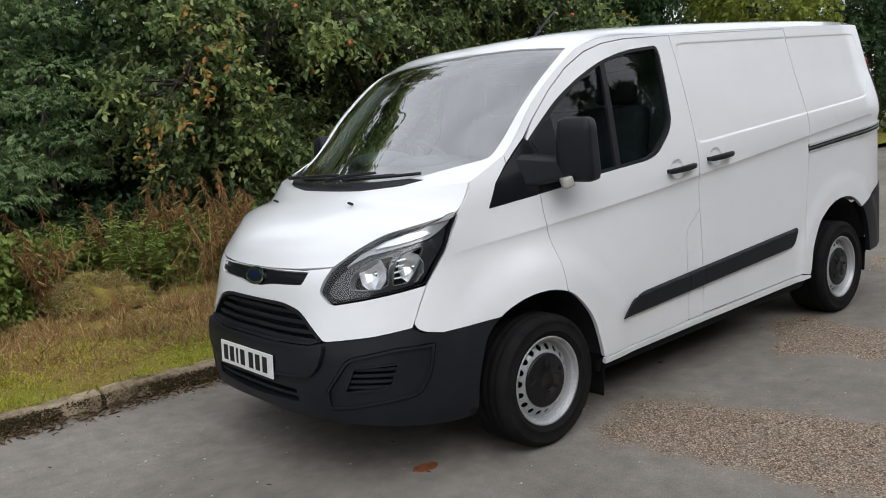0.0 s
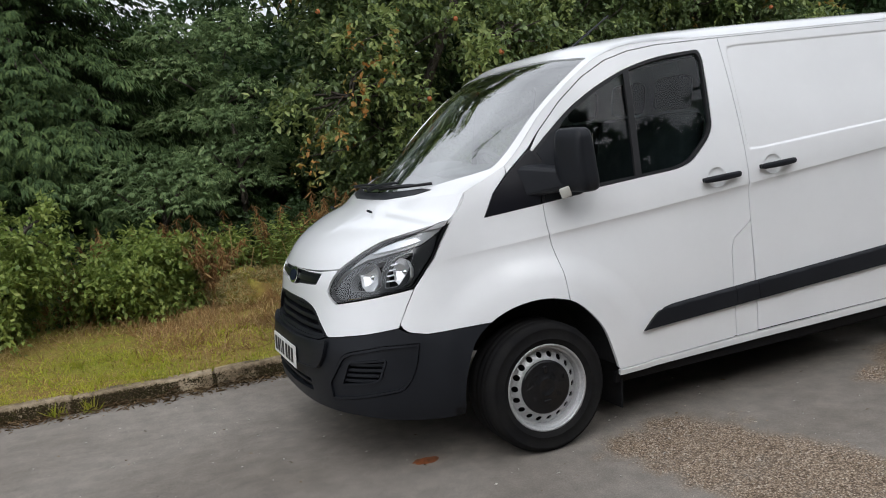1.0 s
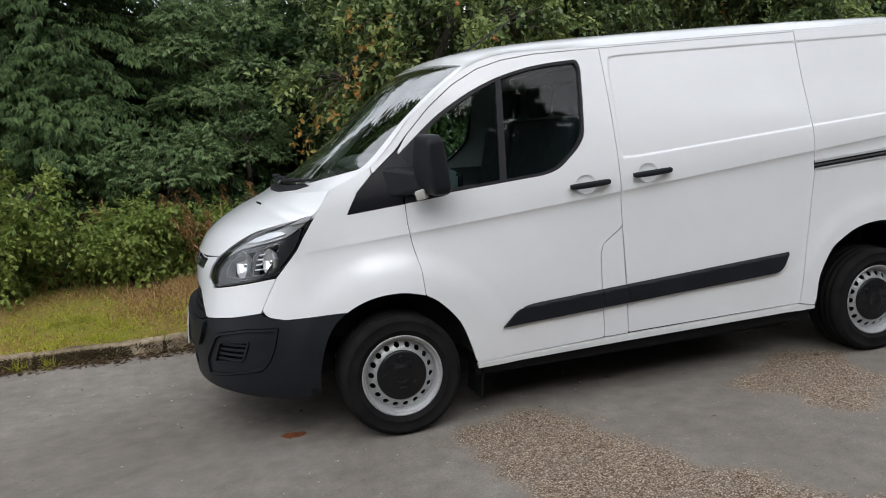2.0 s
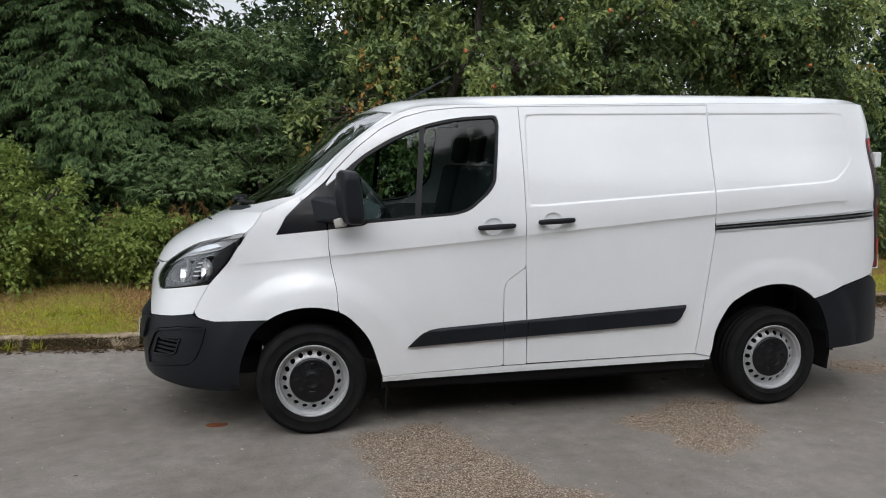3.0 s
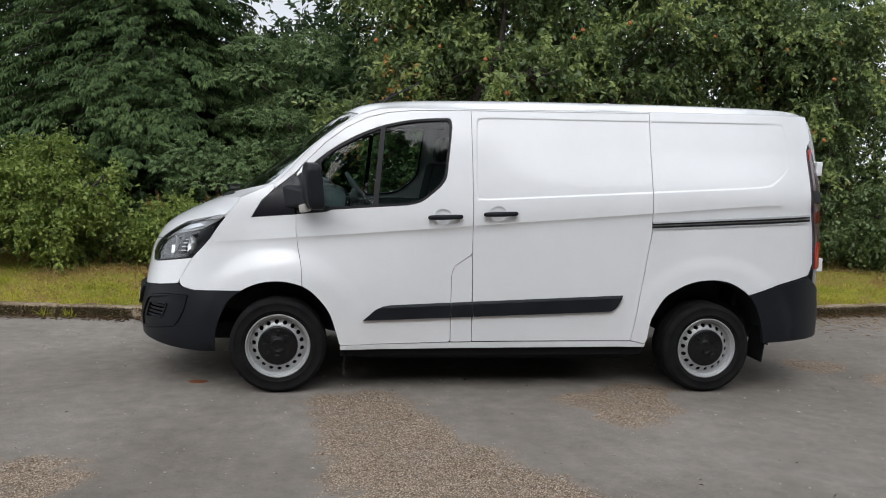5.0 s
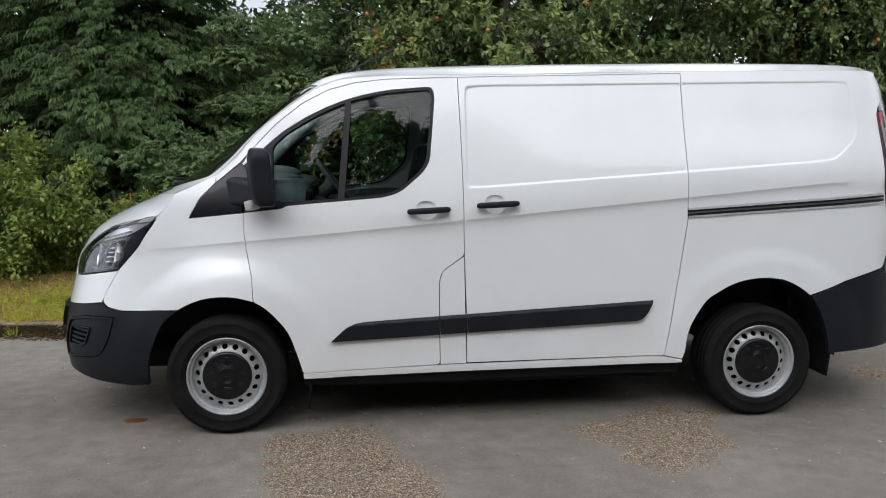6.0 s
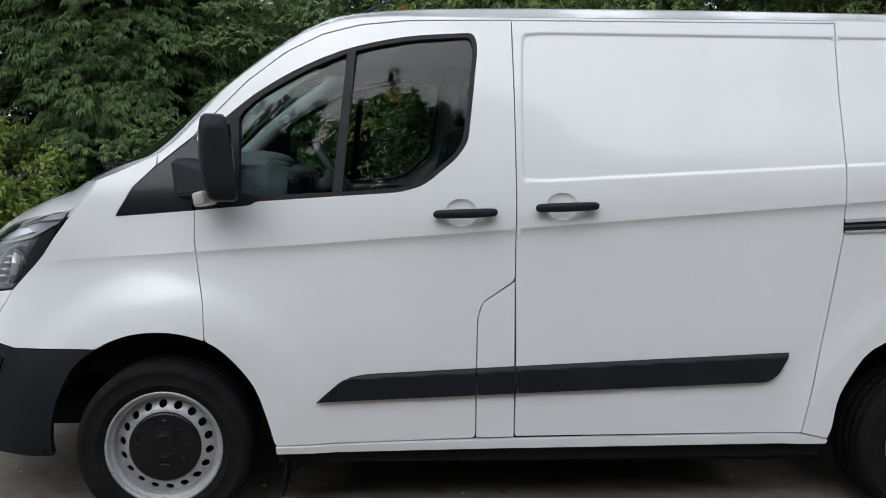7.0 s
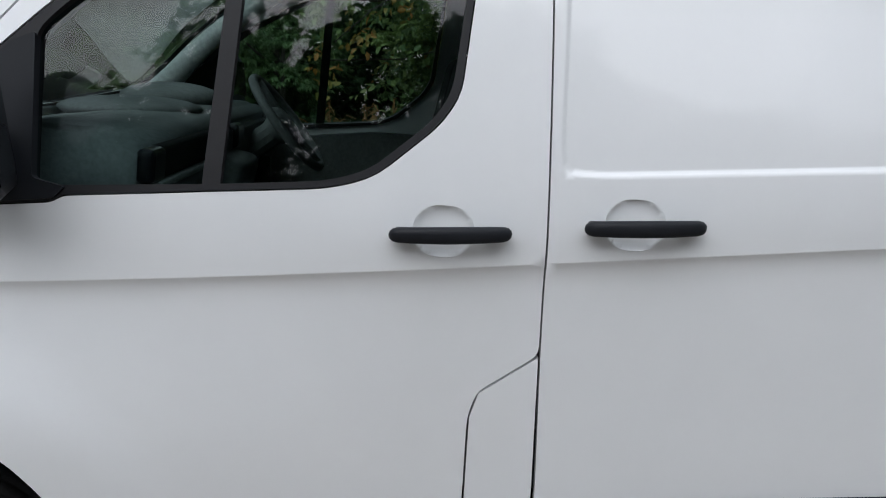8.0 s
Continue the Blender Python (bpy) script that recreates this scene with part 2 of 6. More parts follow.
APPLELEAF = leafy("apple_leaves", ((0.082, 0.128, 0.050), (0.132, 0.188, 0.070), (0.098, 0.146, 0.060), (0.205, 0.258, 0.100), (0.110, 0.166, 0.060)), 0.38, 0.35, 0.42)
TURNED = leafy("turning_leaves", ((0.36, 0.15, 0.04), (0.26, 0.23, 0.06), (0.40, 0.20, 0.06), (0.20, 0.24, 0.07)), 0.5)
SPRUCE = leafy("conifer_sprays", ((0.042, 0.076, 0.029), (0.064, 0.108, 0.039), (0.108, 0.160, 0.056), (0.050, 0.088, 0.033)), 0.65, 0.25, 0.18)
YEW = leafy("pale_conifer_sprays", ((0.120, 0.190, 0.085), (0.200, 0.280, 0.125), (0.145, 0.220, 0.095), (0.270, 0.350, 0.160)), 0.65, 0.3, 0.2)
SHRUB = leafy("shrub_leaves", ((0.122, 0.184, 0.042), (0.200, 0.268, 0.062), (0.290, 0.345, 0.092), (0.150, 0.214, 0.050)), 0.45)
FARLEAF = leafy("far_leaves", ((0.032, 0.065, 0.023), (0.059, 0.103, 0.037), (0.045, 0.081, 0.031)), 0.5)
YELLOWGREEN = leafy("yellow_green_leaves", ((0.17, 0.23, 0.04), (0.30, 0.33, 0.055), (0.22, 0.27, 0.045)), 0.5)
BARK = speckled("bark", (0.05, 0.042, 0.034), (0.095, 0.082, 0.066), 14, 0.95, 0.8, 0.02, 0.2)
APPLE = speckled("apple_skin", (0.42, 0.075, 0.035), (0.46, 0.19, 0.06), 18, 0.4, 0.02, 0.001, 0.5)
RUST = speckled("rust_stain", (0.30, 0.085, 0.022), (0.13, 0.050, 0.020), 20, 0.8, 0.3, 0.004)

# ---- geometry helpers ----
from mathutils.geometry import delaunay_2d_cdt


def thing(name, label, category, group="", at=(0, 0, 0)):
    ob = new(name)
    ob.location = at
    return tagged(ob, label, category, group)


def link(name, mesh, mat, parent=None, label=""):
    """Link a mesh as an object, under its thing where it has one."""
    if mat and not mesh.materials:
        mesh.materials.append(mat)
    ob = new(name, mesh)
    if parent is not None:
        ob.parent = parent
    if label:
        ob["label"] = label
    return ob


def part(name, bm, mat, parent=None, label="", smooth=False):
    me = bpy.data.meshes.new(name)
    bm.normal_update()
    bm.to_mesh(me)
    bm.free()
    if smooth:
        me.shade_smooth()
    return link(name, me, mat, parent, label)


def lerp(v, pts):
    """Smooth monotone value at v through sorted pairs."""
    n = len(pts)
    if v <= pts[0][0]:
        return pts[0][1]
    if v >= pts[-1][0]:
        return pts[-1][1]
    i = max(k for k in range(n - 1) if pts[k][0] <= v)
    d = [(pts[k + 1][1] - pts[k][1]) / (pts[k + 1][0] - pts[k][0]) for k in range(n - 1)]

    def slope(k):
        if k == 0:
            return d[0]
        if k == n - 1:
            return d[-1]
        return 0.0 if d[k - 1] * d[k] <= 0 else 2 * d[k - 1] * d[k] / (d[k - 1] + d[k])
    h = pts[i + 1][0] - pts[i][0]
    s = (v - pts[i][0]) / h
    return ((1 + 2 * s) * (1 - s) ** 2 * pts[i][1] + s * (1 - s) ** 2 * h * slope(i)
            + s * s * (3 - 2 * s) * pts[i + 1][1] + s * s * (s - 1) * h * slope(i + 1))


def ease(a, b, v):
    s = min(1, max(0, (v - a) / (b - a)))
    return s * s * (3 - 2 * s)


def rounded(pts, r, steps=5):
    """A closed outline with its corners rounded to about r; a corner may carry its own r as a third number."""
    out, n = [], len(pts)
    for i in range(n):
        a, b, c = (np.array(pts[k % n][:2], float) for k in (i - 1, i, i + 1))
        rr = pts[i][2] if len(pts[i]) > 2 else r
        u, w = a - b, c - b
        lu, lw = np.linalg.norm(u), np.linalg.norm(w)
        cut = min(rr, lu * 0.45, lw * 0.45)
        if cut < 1e-4:
            out.append(tuple(b))
            continue
        p, q = b + u / lu * cut, b + w / lw * cut
        for k in range(steps + 1):
            s = k / steps
            out.append(tuple((1 - s) ** 2 * p + 2 * s * (1 - s) * b + s * s * q))
    return out


def dense(pts, step):
    out, n = [], len(pts)
    for i in range(n):
        a, b = np.array(pts[i][:2]), np.array(pts[(i + 1) % n][:2])
        k = max(1, int(math.ceil(np.linalg.norm(b - a) / step)))
        out += [tuple(a + (b - a) * j / k) for j in range(k)]
    return out


def area(pts):
    return sum(pts[i - 1][0] * pts[i][1] - pts[i][0] * pts[i - 1][1] for i in range(len(pts))) / 2


def inset(pts, d):
    """The closed outline drawn in by d."""
    if not d:
        return pts
    s = 1 if area(pts) > 0 else -1
    out, n = [], len(pts)
    for i in range(n):
        a, b, c = (np.array(pts[k % n][:2], float) for k in (i - 1, i, i + 1))
        u, w = b - a, c - b
        u, w = u / (np.linalg.norm(u) + 1e-9), w / (np.linalg.norm(w) + 1e-9)
        m = np.array((-u[1] - w[1], u[0] + w[0])) * s
        m /= max(0.6, np.dot(m, m) ** 0.5)
        out.append(tuple(b + m * d))
    return out


def inside(p, loops):
    """Which points lie inside the outlines (holes by the even-odd rule)."""
    p = np.asarray(p, float)
    odd = np.zeros(len(p), bool)
    for loop in loops:
        q = np.asarray(loop, float)
        a, b = q, np.roll(q, -1, 0)
        for (x1, y1), (x2, y2) in zip(a, b):
            if y1 == y2:
                continue
            c = ((y1 > p[:, 1]) != (y2 > p[:, 1])) & (p[:, 0] < (x2 - x1) * (p[:, 1] - y1) / (y2 - y1) + x1)
            odd ^= c
    return odd


FEATURES = []


def skin(name, outline, mapping, mat, parent, label="", holes=(), step=0.04, gap=0.0025, thick=0.02, proud=0.0,
         centre=(1.3, 0.0, 0.9), mirror=False):
    """A sheet-metal panel: the outline, meshed finely, laid on the surface that mapping gives, with a turned-in edge of depth thick."""
    step = step * (1.6 if mirror and step >= .035 else 1)
    loops = [dense(inset(list(outline), gap), step)] + [dense(list(h), step) for h in holes]
    lo, hi = np.min(loops[0], 0), np.max(loops[0], 0)
    gx, gy = np.meshgrid(np.arange(lo[0] + step * 0.37, hi[0], step), np.arange(lo[1] + step * 0.43, hi[1], step))
    grid = np.c_[gx.ravel(), gy.ravel()]
    grid = grid[inside(grid, loops)]
    edge = np.vstack(loops)
    if mapping is body and not mirror and step >= 0.035 and len(FEATURES):
        fp = np.array(FEATURES)
        fp = fp[(fp > lo).all(1) & (fp < hi).all(1)]
        fp = fp[inside(fp, loops)] if len(fp) else fp.reshape(0, 2)
        fp = np.array([f for f in fp if np.min(np.hypot(edge[:, 0] - f[0], edge[:, 1] - f[1])) > .006]).reshape(-1, 2)
        grid = np.array([g for g in grid if not len(fp) or np.min(np.hypot(fp[:, 0] - g[0], fp[:, 1] - g[1])) > step * .4]).reshape(-1, 2)
    else:
        fp = np.zeros((0, 2))
    if len(grid):
        far = np.min(np.hypot(grid[:, None, 0] - edge[None, :, 0], grid[:, None, 1] - edge[None, :, 1]), 1) > step * 0.45
        grid = grid[far]
    rim, k = [], 0
    for loop in loops:
        rim += [(k + i, k + (i + 1) % len(loop)) for i in range(len(loop))]
        k += len(loop)
    v2, _, tris, *_ = delaunay_2d_cdt([Vector(p) for p in np.vstack([edge, grid, fp])], rim, [], 0, 1e-6)
    v2 = np.array([tuple(v) for v in v2])
    tris = np.array([tuple(f) for f in tris if len(f) == 3])
    tris = tris[inside(v2[tris].mean(1), loops)]
    used, back = np.unique(tris, return_inverse=True)
    v2, tris = v2[used], back.reshape(-1, 3)
    e = 0.002
    at = lambda a, b: np.array(mapping(-a if mirror else a, b))  # noqa: E731
    p = np.array([at(a, b) for a, b in v2])
    da = np.array([at(a + e, b) for a, b in v2]) - np.array([at(a - e, b) for a, b in v2])
    db = np.array([at(a, b + e) for a, b in v2]) - np.array([at(a, b - e) for a, b in v2])
    n = np.cross(da, db)
    n /= np.linalg.norm(n, axis=1)[:, None] + 1e-12
    if np.sum(n * (p - np.array(centre))) < 0:
        n = -n
    p = p + n * proud
    f = np.cross(p[tris[:, 1]] - p[tris[:, 0]], p[tris[:, 2]] - p[tris[:, 0]])
    flip = np.sum(f * n[tris].mean(1), 1) < 0
    tris[flip] = tris[flip][:, ::-1]
    faces, normals = [tuple(t) for t in tris], [n[i] for t in tris for i in t]
    if thick:
        half = {}
        for t in tris:
            for i in range(3):
                half[(t[i], t[(i + 1) % 3])] = 1
        m = len(p)
        p = np.vstack([p, p - n * thick])
        for a, b in half:
            if (b, a) not in half:
                quad = (b, a, a + m, b + m)
                fn = np.cross(p[quad[1]] - p[quad[0]], p[quad[2]] - p[quad[0]])
                fn = fn / (np.linalg.norm(fn) + 1e-12)
                faces.append(quad)
                normals += [fn] * 4
        for t in tris:
            faces.append((t[2] + m, t[1] + m, t[0] + m))
            normals += [-n[t[2]], -n[t[1]], -n[t[0]]]
    me = bpy.data.meshes.new(name)
    me.from_pydata(p.tolist(), [], [tuple(int(i) for i in q) for q in faces])
    me.normals_split_custom_set([tuple(v) for v in normals])
    return link(name, me, mat, parent, label)


def lathe(profile, steps=48, axis="y"):
    """A turned shape: (radius, offset) pairs swept round the axis."""
    bm = bmesh.new()
    rings = []
    for r, o in profile:
        ring = []
        for k in range(steps):
            a = 2 * math.pi * k / steps
            ring.append(bm.verts.new((r * math.cos(a), o, r * math.sin(a)) if axis == "y" else (r * math.cos(a), r * math.sin(a), o)))
        rings.append(ring)
    for a, b in zip(rings, rings[1:]):
        for k in range(steps):
            bm.faces.new((a[k], a[(k + 1) % steps], b[(k + 1) % steps], b[k]))
    bmesh.ops.recalc_face_normals(bm, faces=bm.faces)
    return bm


def tube(path, radius, sides=8, closed=False, caps=True):
    """A round bar along a path; radius may be a list."""
    bm = bmesh.new()
    pts = [Vector(p) for p in path]
    n, rings = len(pts), []
    for i, p in enumerate(pts):
        a, b = pts[i - 1 if (i or closed) else 0], pts[(i + 1) % n if (i < n - 1 or closed) else i]
        t = (b - a).normalized()
        u = t.cross(Vector((0.013, 0.021, 1.0))).normalized()
        if u.length < 0.1:
            u = t.cross(Vector((1, 0, 0))).normalized()
        w = t.cross(u)
        r = radius[i] if isinstance(radius, (list, tuple)) else radius
        rings.append([bm.verts.new(p + (u * math.cos(2 * math.pi * k / sides) + w * math.sin(2 * math.pi * k / sides)) * r) for k in range(sides)])
    for i in range(n if closed else n - 1):
        a, b = rings[i], rings[(i + 1) % n]
        for k in range(sides):
            bm.faces.new((a[k], a[(k + 1) % sides], b[(k + 1) % sides], b[k]))
    if caps and not closed:
        bm.faces.new(rings[0][::-1])
        bm.faces.new(rings[-1])
    bmesh.ops.recalc_face_normals(bm, faces=bm.faces)
    return bm


def block(size, at=(0, 0, 0), turn=(0, 0, 0), bevel=0.01, segments=2):
    """A box with rounded edges."""
    bm = bmesh.new()
    bmesh.ops.create_cube(bm, size=1.0)
    bmesh.ops.scale(bm, vec=size, verts=bm.verts)
    if bevel:
        bmesh.ops.bevel(bm, geom=bm.edges[:], offset=bevel, segments=segments, affect="EDGES", profile=0.5)
    bmesh.ops.transform(bm, matrix=pose(*at, *turn), verts=bm.verts)
    return bm


def slab(outline, depth, mapping):
    """A solid from a flat outline: mapping(a, b, d) places it, d from 0 to depth; its rim is chamfered."""
    bm = bmesh.new()
    c = min(0.006, abs(depth) * 0.4)
    layers = [(inset(outline, c), 0.0), (outline, c), (outline, depth)]
    rings = [[bm.verts.new(mapping(a, b, d)) for a, b in pts] for pts, d in layers]
    for r, s in zip(rings, rings[1:]):
        for k in range(len(r)):
            bm.faces.new((r[k], r[(k + 1) % len(r)], s[(k + 1) % len(r)], s[k]))
    bm.faces.new(rings[0][::-1])
    bm.faces.new(rings[-1])
    bmesh.ops.recalc_face_normals(bm, faces=bm.faces)
    return bm


# ---- the van's skin: the lower body, which wraps from the nose along the sides to the tail ----
X0, XR = -0.42, 3.56
SIDE = [(0.15, .93), (0.30, .961), (0.36, .972), (0.55, .981), (0.80, .986), (1.0, .987), (1.14, .987)]
TAPER = [(-1.2, .27), (-.9, .20), (-.6, .150), (-.3, .134), (0, .098), (.3, .052), (.6, .020), (1.0, 0)]
NOSE = [(0.1, -.86), (0.2, -.94), (0.30, -.985), (0.45, -1.0), (0.60, -.995), (0.68, -.975), (0.80, -.945), (0.92, -.92),
        (1.0, -.865), (1.1, -.73), (1.2, -.60), (1.3, -.5)]
TAIL = [(0.1, 3.93), (0.3, 3.985), (0.55, 3.985), (0.70, 3.965), (1.2, 3.945), (1.74, 3.88), (1.86, 3.85), (1.95, 3.80)]
RECESS = [(1.264, 1.309), (3.33, 1.455), (3.49, 1.596), (3.455, 1.903), (1.264, 1.860)]


def crease(x):
    """Height of the shoulder crease."""
    return 1.031 + .0924 * min(x, 3.3)


def recess(x, z):
    """How deep the pressed upper panel of the load space lies at this place."""
    if x < 1.2 or z < 1.25:
        return 0.0
    far = []
    for (x1, z1), (x2, z2) in zip(RECESS, RECESS[1:] + RECESS[:1]):
        ux, uz = x2 - x1, z2 - z1
        far.append(((x - x1) * -uz + (z - z1) * ux) / math.hypot(ux, uz))
    d = min(far) - .025 * math.log(sum(math.exp((min(far) - f) / .025) for f in far)) * .6
    return 0.0062 * ease(0.0, 0.012, d)


def width(x, z):
    fall = 1 - ease(3.2, 3.6, x)
    c = crease(x) - 1.14
    edge = .35 + .65 * ease(-.5, .15, x)
    zz = z - c * ease(.7, 1.0, z) * (1 - ease(1.32, 1.7, z))
    if zz < 1.14:
        w = lerp(zz, SIDE) + .013 * edge * math.exp((zz - 1.14) / .020)
    else:
        w = 1.0 - .231 * max(0.0, zz - 1.19) ** 1.36 - .013 * (1 - edge) * math.exp((1.14 - zz) / .1)
    low, side_ = .30 + .70 * ease(.45, 1.1, z), ease(.70, 1.15, z)
    w -= lerp(x, TAPER) * (low + (side_ - low) * ease(-.40, .05, x) + .5 * ease(1.2, 1.7, z))
    for cx, r, out, soft in ((0.0, .42, .011, .22), (2.945, .47, .012, .19)):
        d = math.hypot(x - cx, z - .335)
        if z > .3:
            w += out * (1 - ease(r + .085, r + soft, d)) * ease(.05, .35, z)
    return w - recess(x, z) * fall


TH = np.linspace(0, math.pi / 2, 2001)
FRONT_RUN = np.r_[0, np.cumsum(np.hypot(np.diff(-.51 * np.cos(TH)), np.diff(.84 * np.sin(TH) ** (2 / 3))))]
REAR_RUN = np.r_[0, np.cumsum(np.hypot(np.diff(.34 * np.cos(TH)), np.diff(.96 * np.sin(TH) ** .5)))]
LF, LR = float(FRONT_RUN[-1]), float(REAR_RUN[-1])
QR = LF + XR - X0


def draw_in(x):
    """The tail is a little narrower than the middle."""
    return 1 - .10 * ease(3.25, 4.0, x)


def body(q, z):
    """A place on the skin: q metres round from the middle of the nose, at height z; positive q is the side away from the verge."""
    s, q = (1 if q < 0 else -1), abs(q)
    if q < LF:
        th = float(np.interp(q, FRONT_RUN, TH))
        x = X0 - (X0 - lerp(z, NOSE)) * math.cos(th)
        return (x, s * width(x, z) * math.sin(th) ** (2 / 3), z)
    if q <= QR:
        x = X0 + q - LF
        return (x, s * width(x, z) * draw_in(x), z)
    th = float(np.interp(LR - (q - QR), REAR_RUN, TH))
    x = XR + (lerp(z, TAIL) - XR) * math.cos(th)
    return (x, s * width(XR, z) * draw_in(x) * math.sin(th) ** .5, z)


def along(pts):
    """Side outlines are given by the distance from the front axle; turn them into places on the skin."""
    return [(LF + p[0] - X0, *p[1:]) for p in pts]


# finer meshing along the shoulder crease, round the pressed panel and over the wheel arches
for x in np.arange(-.40, 3.4, .025):
    FEATURES += along([(x, crease(x) + d) for d in (-.085, -.055, -.032, -.016, -.007, -.0015, .002, .008, .025)])
for (ax, az), (bx, bz) in zip(RECESS, RECESS[1:] + RECESS[:1]):
    n = int(math.hypot(bx - ax, bz - az) / .022)
    nx, nz = -(bz - az) / math.hypot(bx - ax, bz - az), (bx - ax) / math.hypot(bx - ax, bz - az)
    for s in np.arange(.5, n) / n:
        FEATURES += along([(ax + (bx - ax) * s + nx * d, az + (bz - az) * s + nz * d) for d in (-.004, .001, .005, .009, .013, .017, .022)])
for cx, r in ((0.0, .42), (2.945, .47)):
    for a in np.arange(.1, 3.05, .045):
        FEATURES += along([(cx + rr * math.cos(a), .335 + rr * math.sin(a)) for rr in (r + .08, r + .10, r + .12, r + .14, r + .16, r + .18, r + .20, r + .22)])

# the top: stations of the edge on the skin and of the middle line, for the bonnet and for windscreen and roof
EDGE = along([(-.26, 1.285), (-.03, 1.395), (.19, 1.622), (.41, 1.792), (.56, 1.868), (.75, 1.902), (1.23, 1.913), (2.47, 1.946), (3.45, 1.962), (3.72, 1.960)])
MIDDLE = [(-.468, 1.259), (-.25, 1.400), (.03, 1.612), (.25, 1.802), (.40, 1.892), (.60, 1.955), (1.2, 1.99), (2.47, 2.02), (3.45, 2.022), (3.84, 1.990)]
BULGE = [2.4, 2.3, 2.3, 2.5, 3.5, 5.5, 7.0, 7.0, 7.0, 5.0]
BON_EDGE = [(.555, .985), (.628, 1.050), (.71, 1.098), (.816, 1.123), (1.0, 1.150), (1.183, 1.178), *along([(-.26, 1.285)])]
BON_MIDDLE = [(-.908, .968), (-.862, 1.040), (-.79, 1.103), (-.69, 1.162), (-.60, 1.205), (-.53, 1.236), (-.468, 1.262)]
BON_BULGE = [3.0, 2.6, 2.4, 2.3, 2.3, 2.3, 2.4]


def arc_of(rows, step=.03):
    """The same run of places, filled in along a smooth curve."""
    n = len(rows)
    out = []
    for i in range(n - 1):
        k = max(1, int(math.hypot(rows[i + 1][0] - rows[i][0], rows[i + 1][1] - rows[i][1]) / step))
        out += [tuple(spline(rows, i + j / k)) for j in range(k)]
    return out + [tuple(rows[-1])]


def spline(rows, t):
    """Catmull-Rom through rows at the real index t."""
    n = len(rows)
    t = min(max(t, 0.0), n - 1.0)
    i = min(int(t), n - 2)
    s = t - i
    a, b, c, d = (np.array(rows[min(max(k, 0), n - 1)], float) for k in (i - 1, i, i + 1, i + 2))
    if i == 0:
        a = 2 * b - c
    if i == n - 2:
        d = 2 * c - b
    return 0.5 * (2 * b + (c - a) * s + (2 * a - 5 * b + 4 * c - d) * s * s + (3 * b - a - 3 * c + d) * s ** 3)


def topmap(edge, middle, bulges):
    ends = [body(q, z) for q, z in edge]

    def place(v, p):
        e, c = spline(ends, p), spline(middle, p)
        k = float(spline([(b,) for b in bulges], p)[0])
        a = min(1.0, abs(v))
        return (c[0] + (e[0] - c[0]) * a ** 2.4, e[1] * v, c[1] + (e[2] - c[1]) * a ** k)
    return place


cover, bonnet_top = topmap(EDGE, MIDDLE, BULGE), topmap(BON_EDGE, BON_MIDDLE, BON_BULGE)

# ---- the van ----
van = thing("van", "white panel van with black bumpers, parked on the road", "van")
N, F = False, True


def both(name, outline, mat, label="", **more):
    for m in (N, F):
        skin(name, outline, body, mat, van, label, mirror=m, **more)


SEAM_F = [(.148, .729), (.141, .856), (.115, .984), (.102, 1.086), (.100, 1.188)]
TOP = [(.094, 1.445), (.146, 1.520), (.279, 1.656), (.413, 1.760), (.547, 1.830), (.682, 1.867), (.851, 1.887), (1.232, 1.900, .003)]
SEAM_B = [(1.232, 1.900, .003), (1.241, 1.606), (1.249, 1.269), (1.256, .958)]
KINK = [(1.256, .957), (1.138, .876), (1.122, .822), (1.122, .630), (1.128, .366)]
SEAM_R = [(2.468, 1.933, .003), (2.469, 1.664), (2.475, 1.317), (2.484, 1.141), (2.446, .857), (2.404, .570), (2.373, .385)]
WINDOW = [(.102, 1.190), (.300, 1.212), (.322, 1.226), (.598, 1.251), (.830, 1.270, .05), (.915, 1.294, .06), (1.036, 1.398, .05), (1.073, 1.456, .05),
          (1.096, 1.690), (1.106, 1.800), (1.093, 1.847, .05), (.851, 1.830, .1), (.649, 1.784, .1), (.468, 1.708, .1), (.308, 1.610, .1), (.208, 1.526, .1), (.100, 1.432)]
PANE = [(.262, 1.246), (.578, 1.268), (.825, 1.288, .05), (.906, 1.313, .06), (1.019, 1.410, .05), (1.052, 1.464, .05), (1.077, 1.690), (1.087, 1.796), (1.076, 1.828, .04),
        (.851, 1.811, .1), (.653, 1.766, .1), (.488, 1.692, .1), (.328, 1.596, .1), (.255, 1.530, .03)]

def pane_map(x0, x1, z0, z1):
    """Window glass: one even curve in both directions."""
    xs_, zs_ = (x0, (x0 + x1) / 2, x1), (z0, (z0 + z1) / 2, z1)
    grid_ = [[width(x, z) for z in zs_] for x in xs_]

    def base3(v, k):
        out = []
        for i in range(3):
            t = 1.0
            for j in range(3):
                if j != i:
                    t *= (v - k[j]) / (k[i] - k[j])
            out.append(t)
        return out

    for j in range(3):
        grid_[1][j] = .55 * grid_[1][j] + .225 * (grid_[0][j] + grid_[2][j])

    def place(q, z):
        s, x = (1 if q < 0 else -1), X0 + abs(q) - LF
        a, b = base3(x, xs_), base3(z, zs_)
        return (x, s * sum(a[i] * b[j] * grid_[i][j] for i in range(3) for j in range(3)), z)
    return place


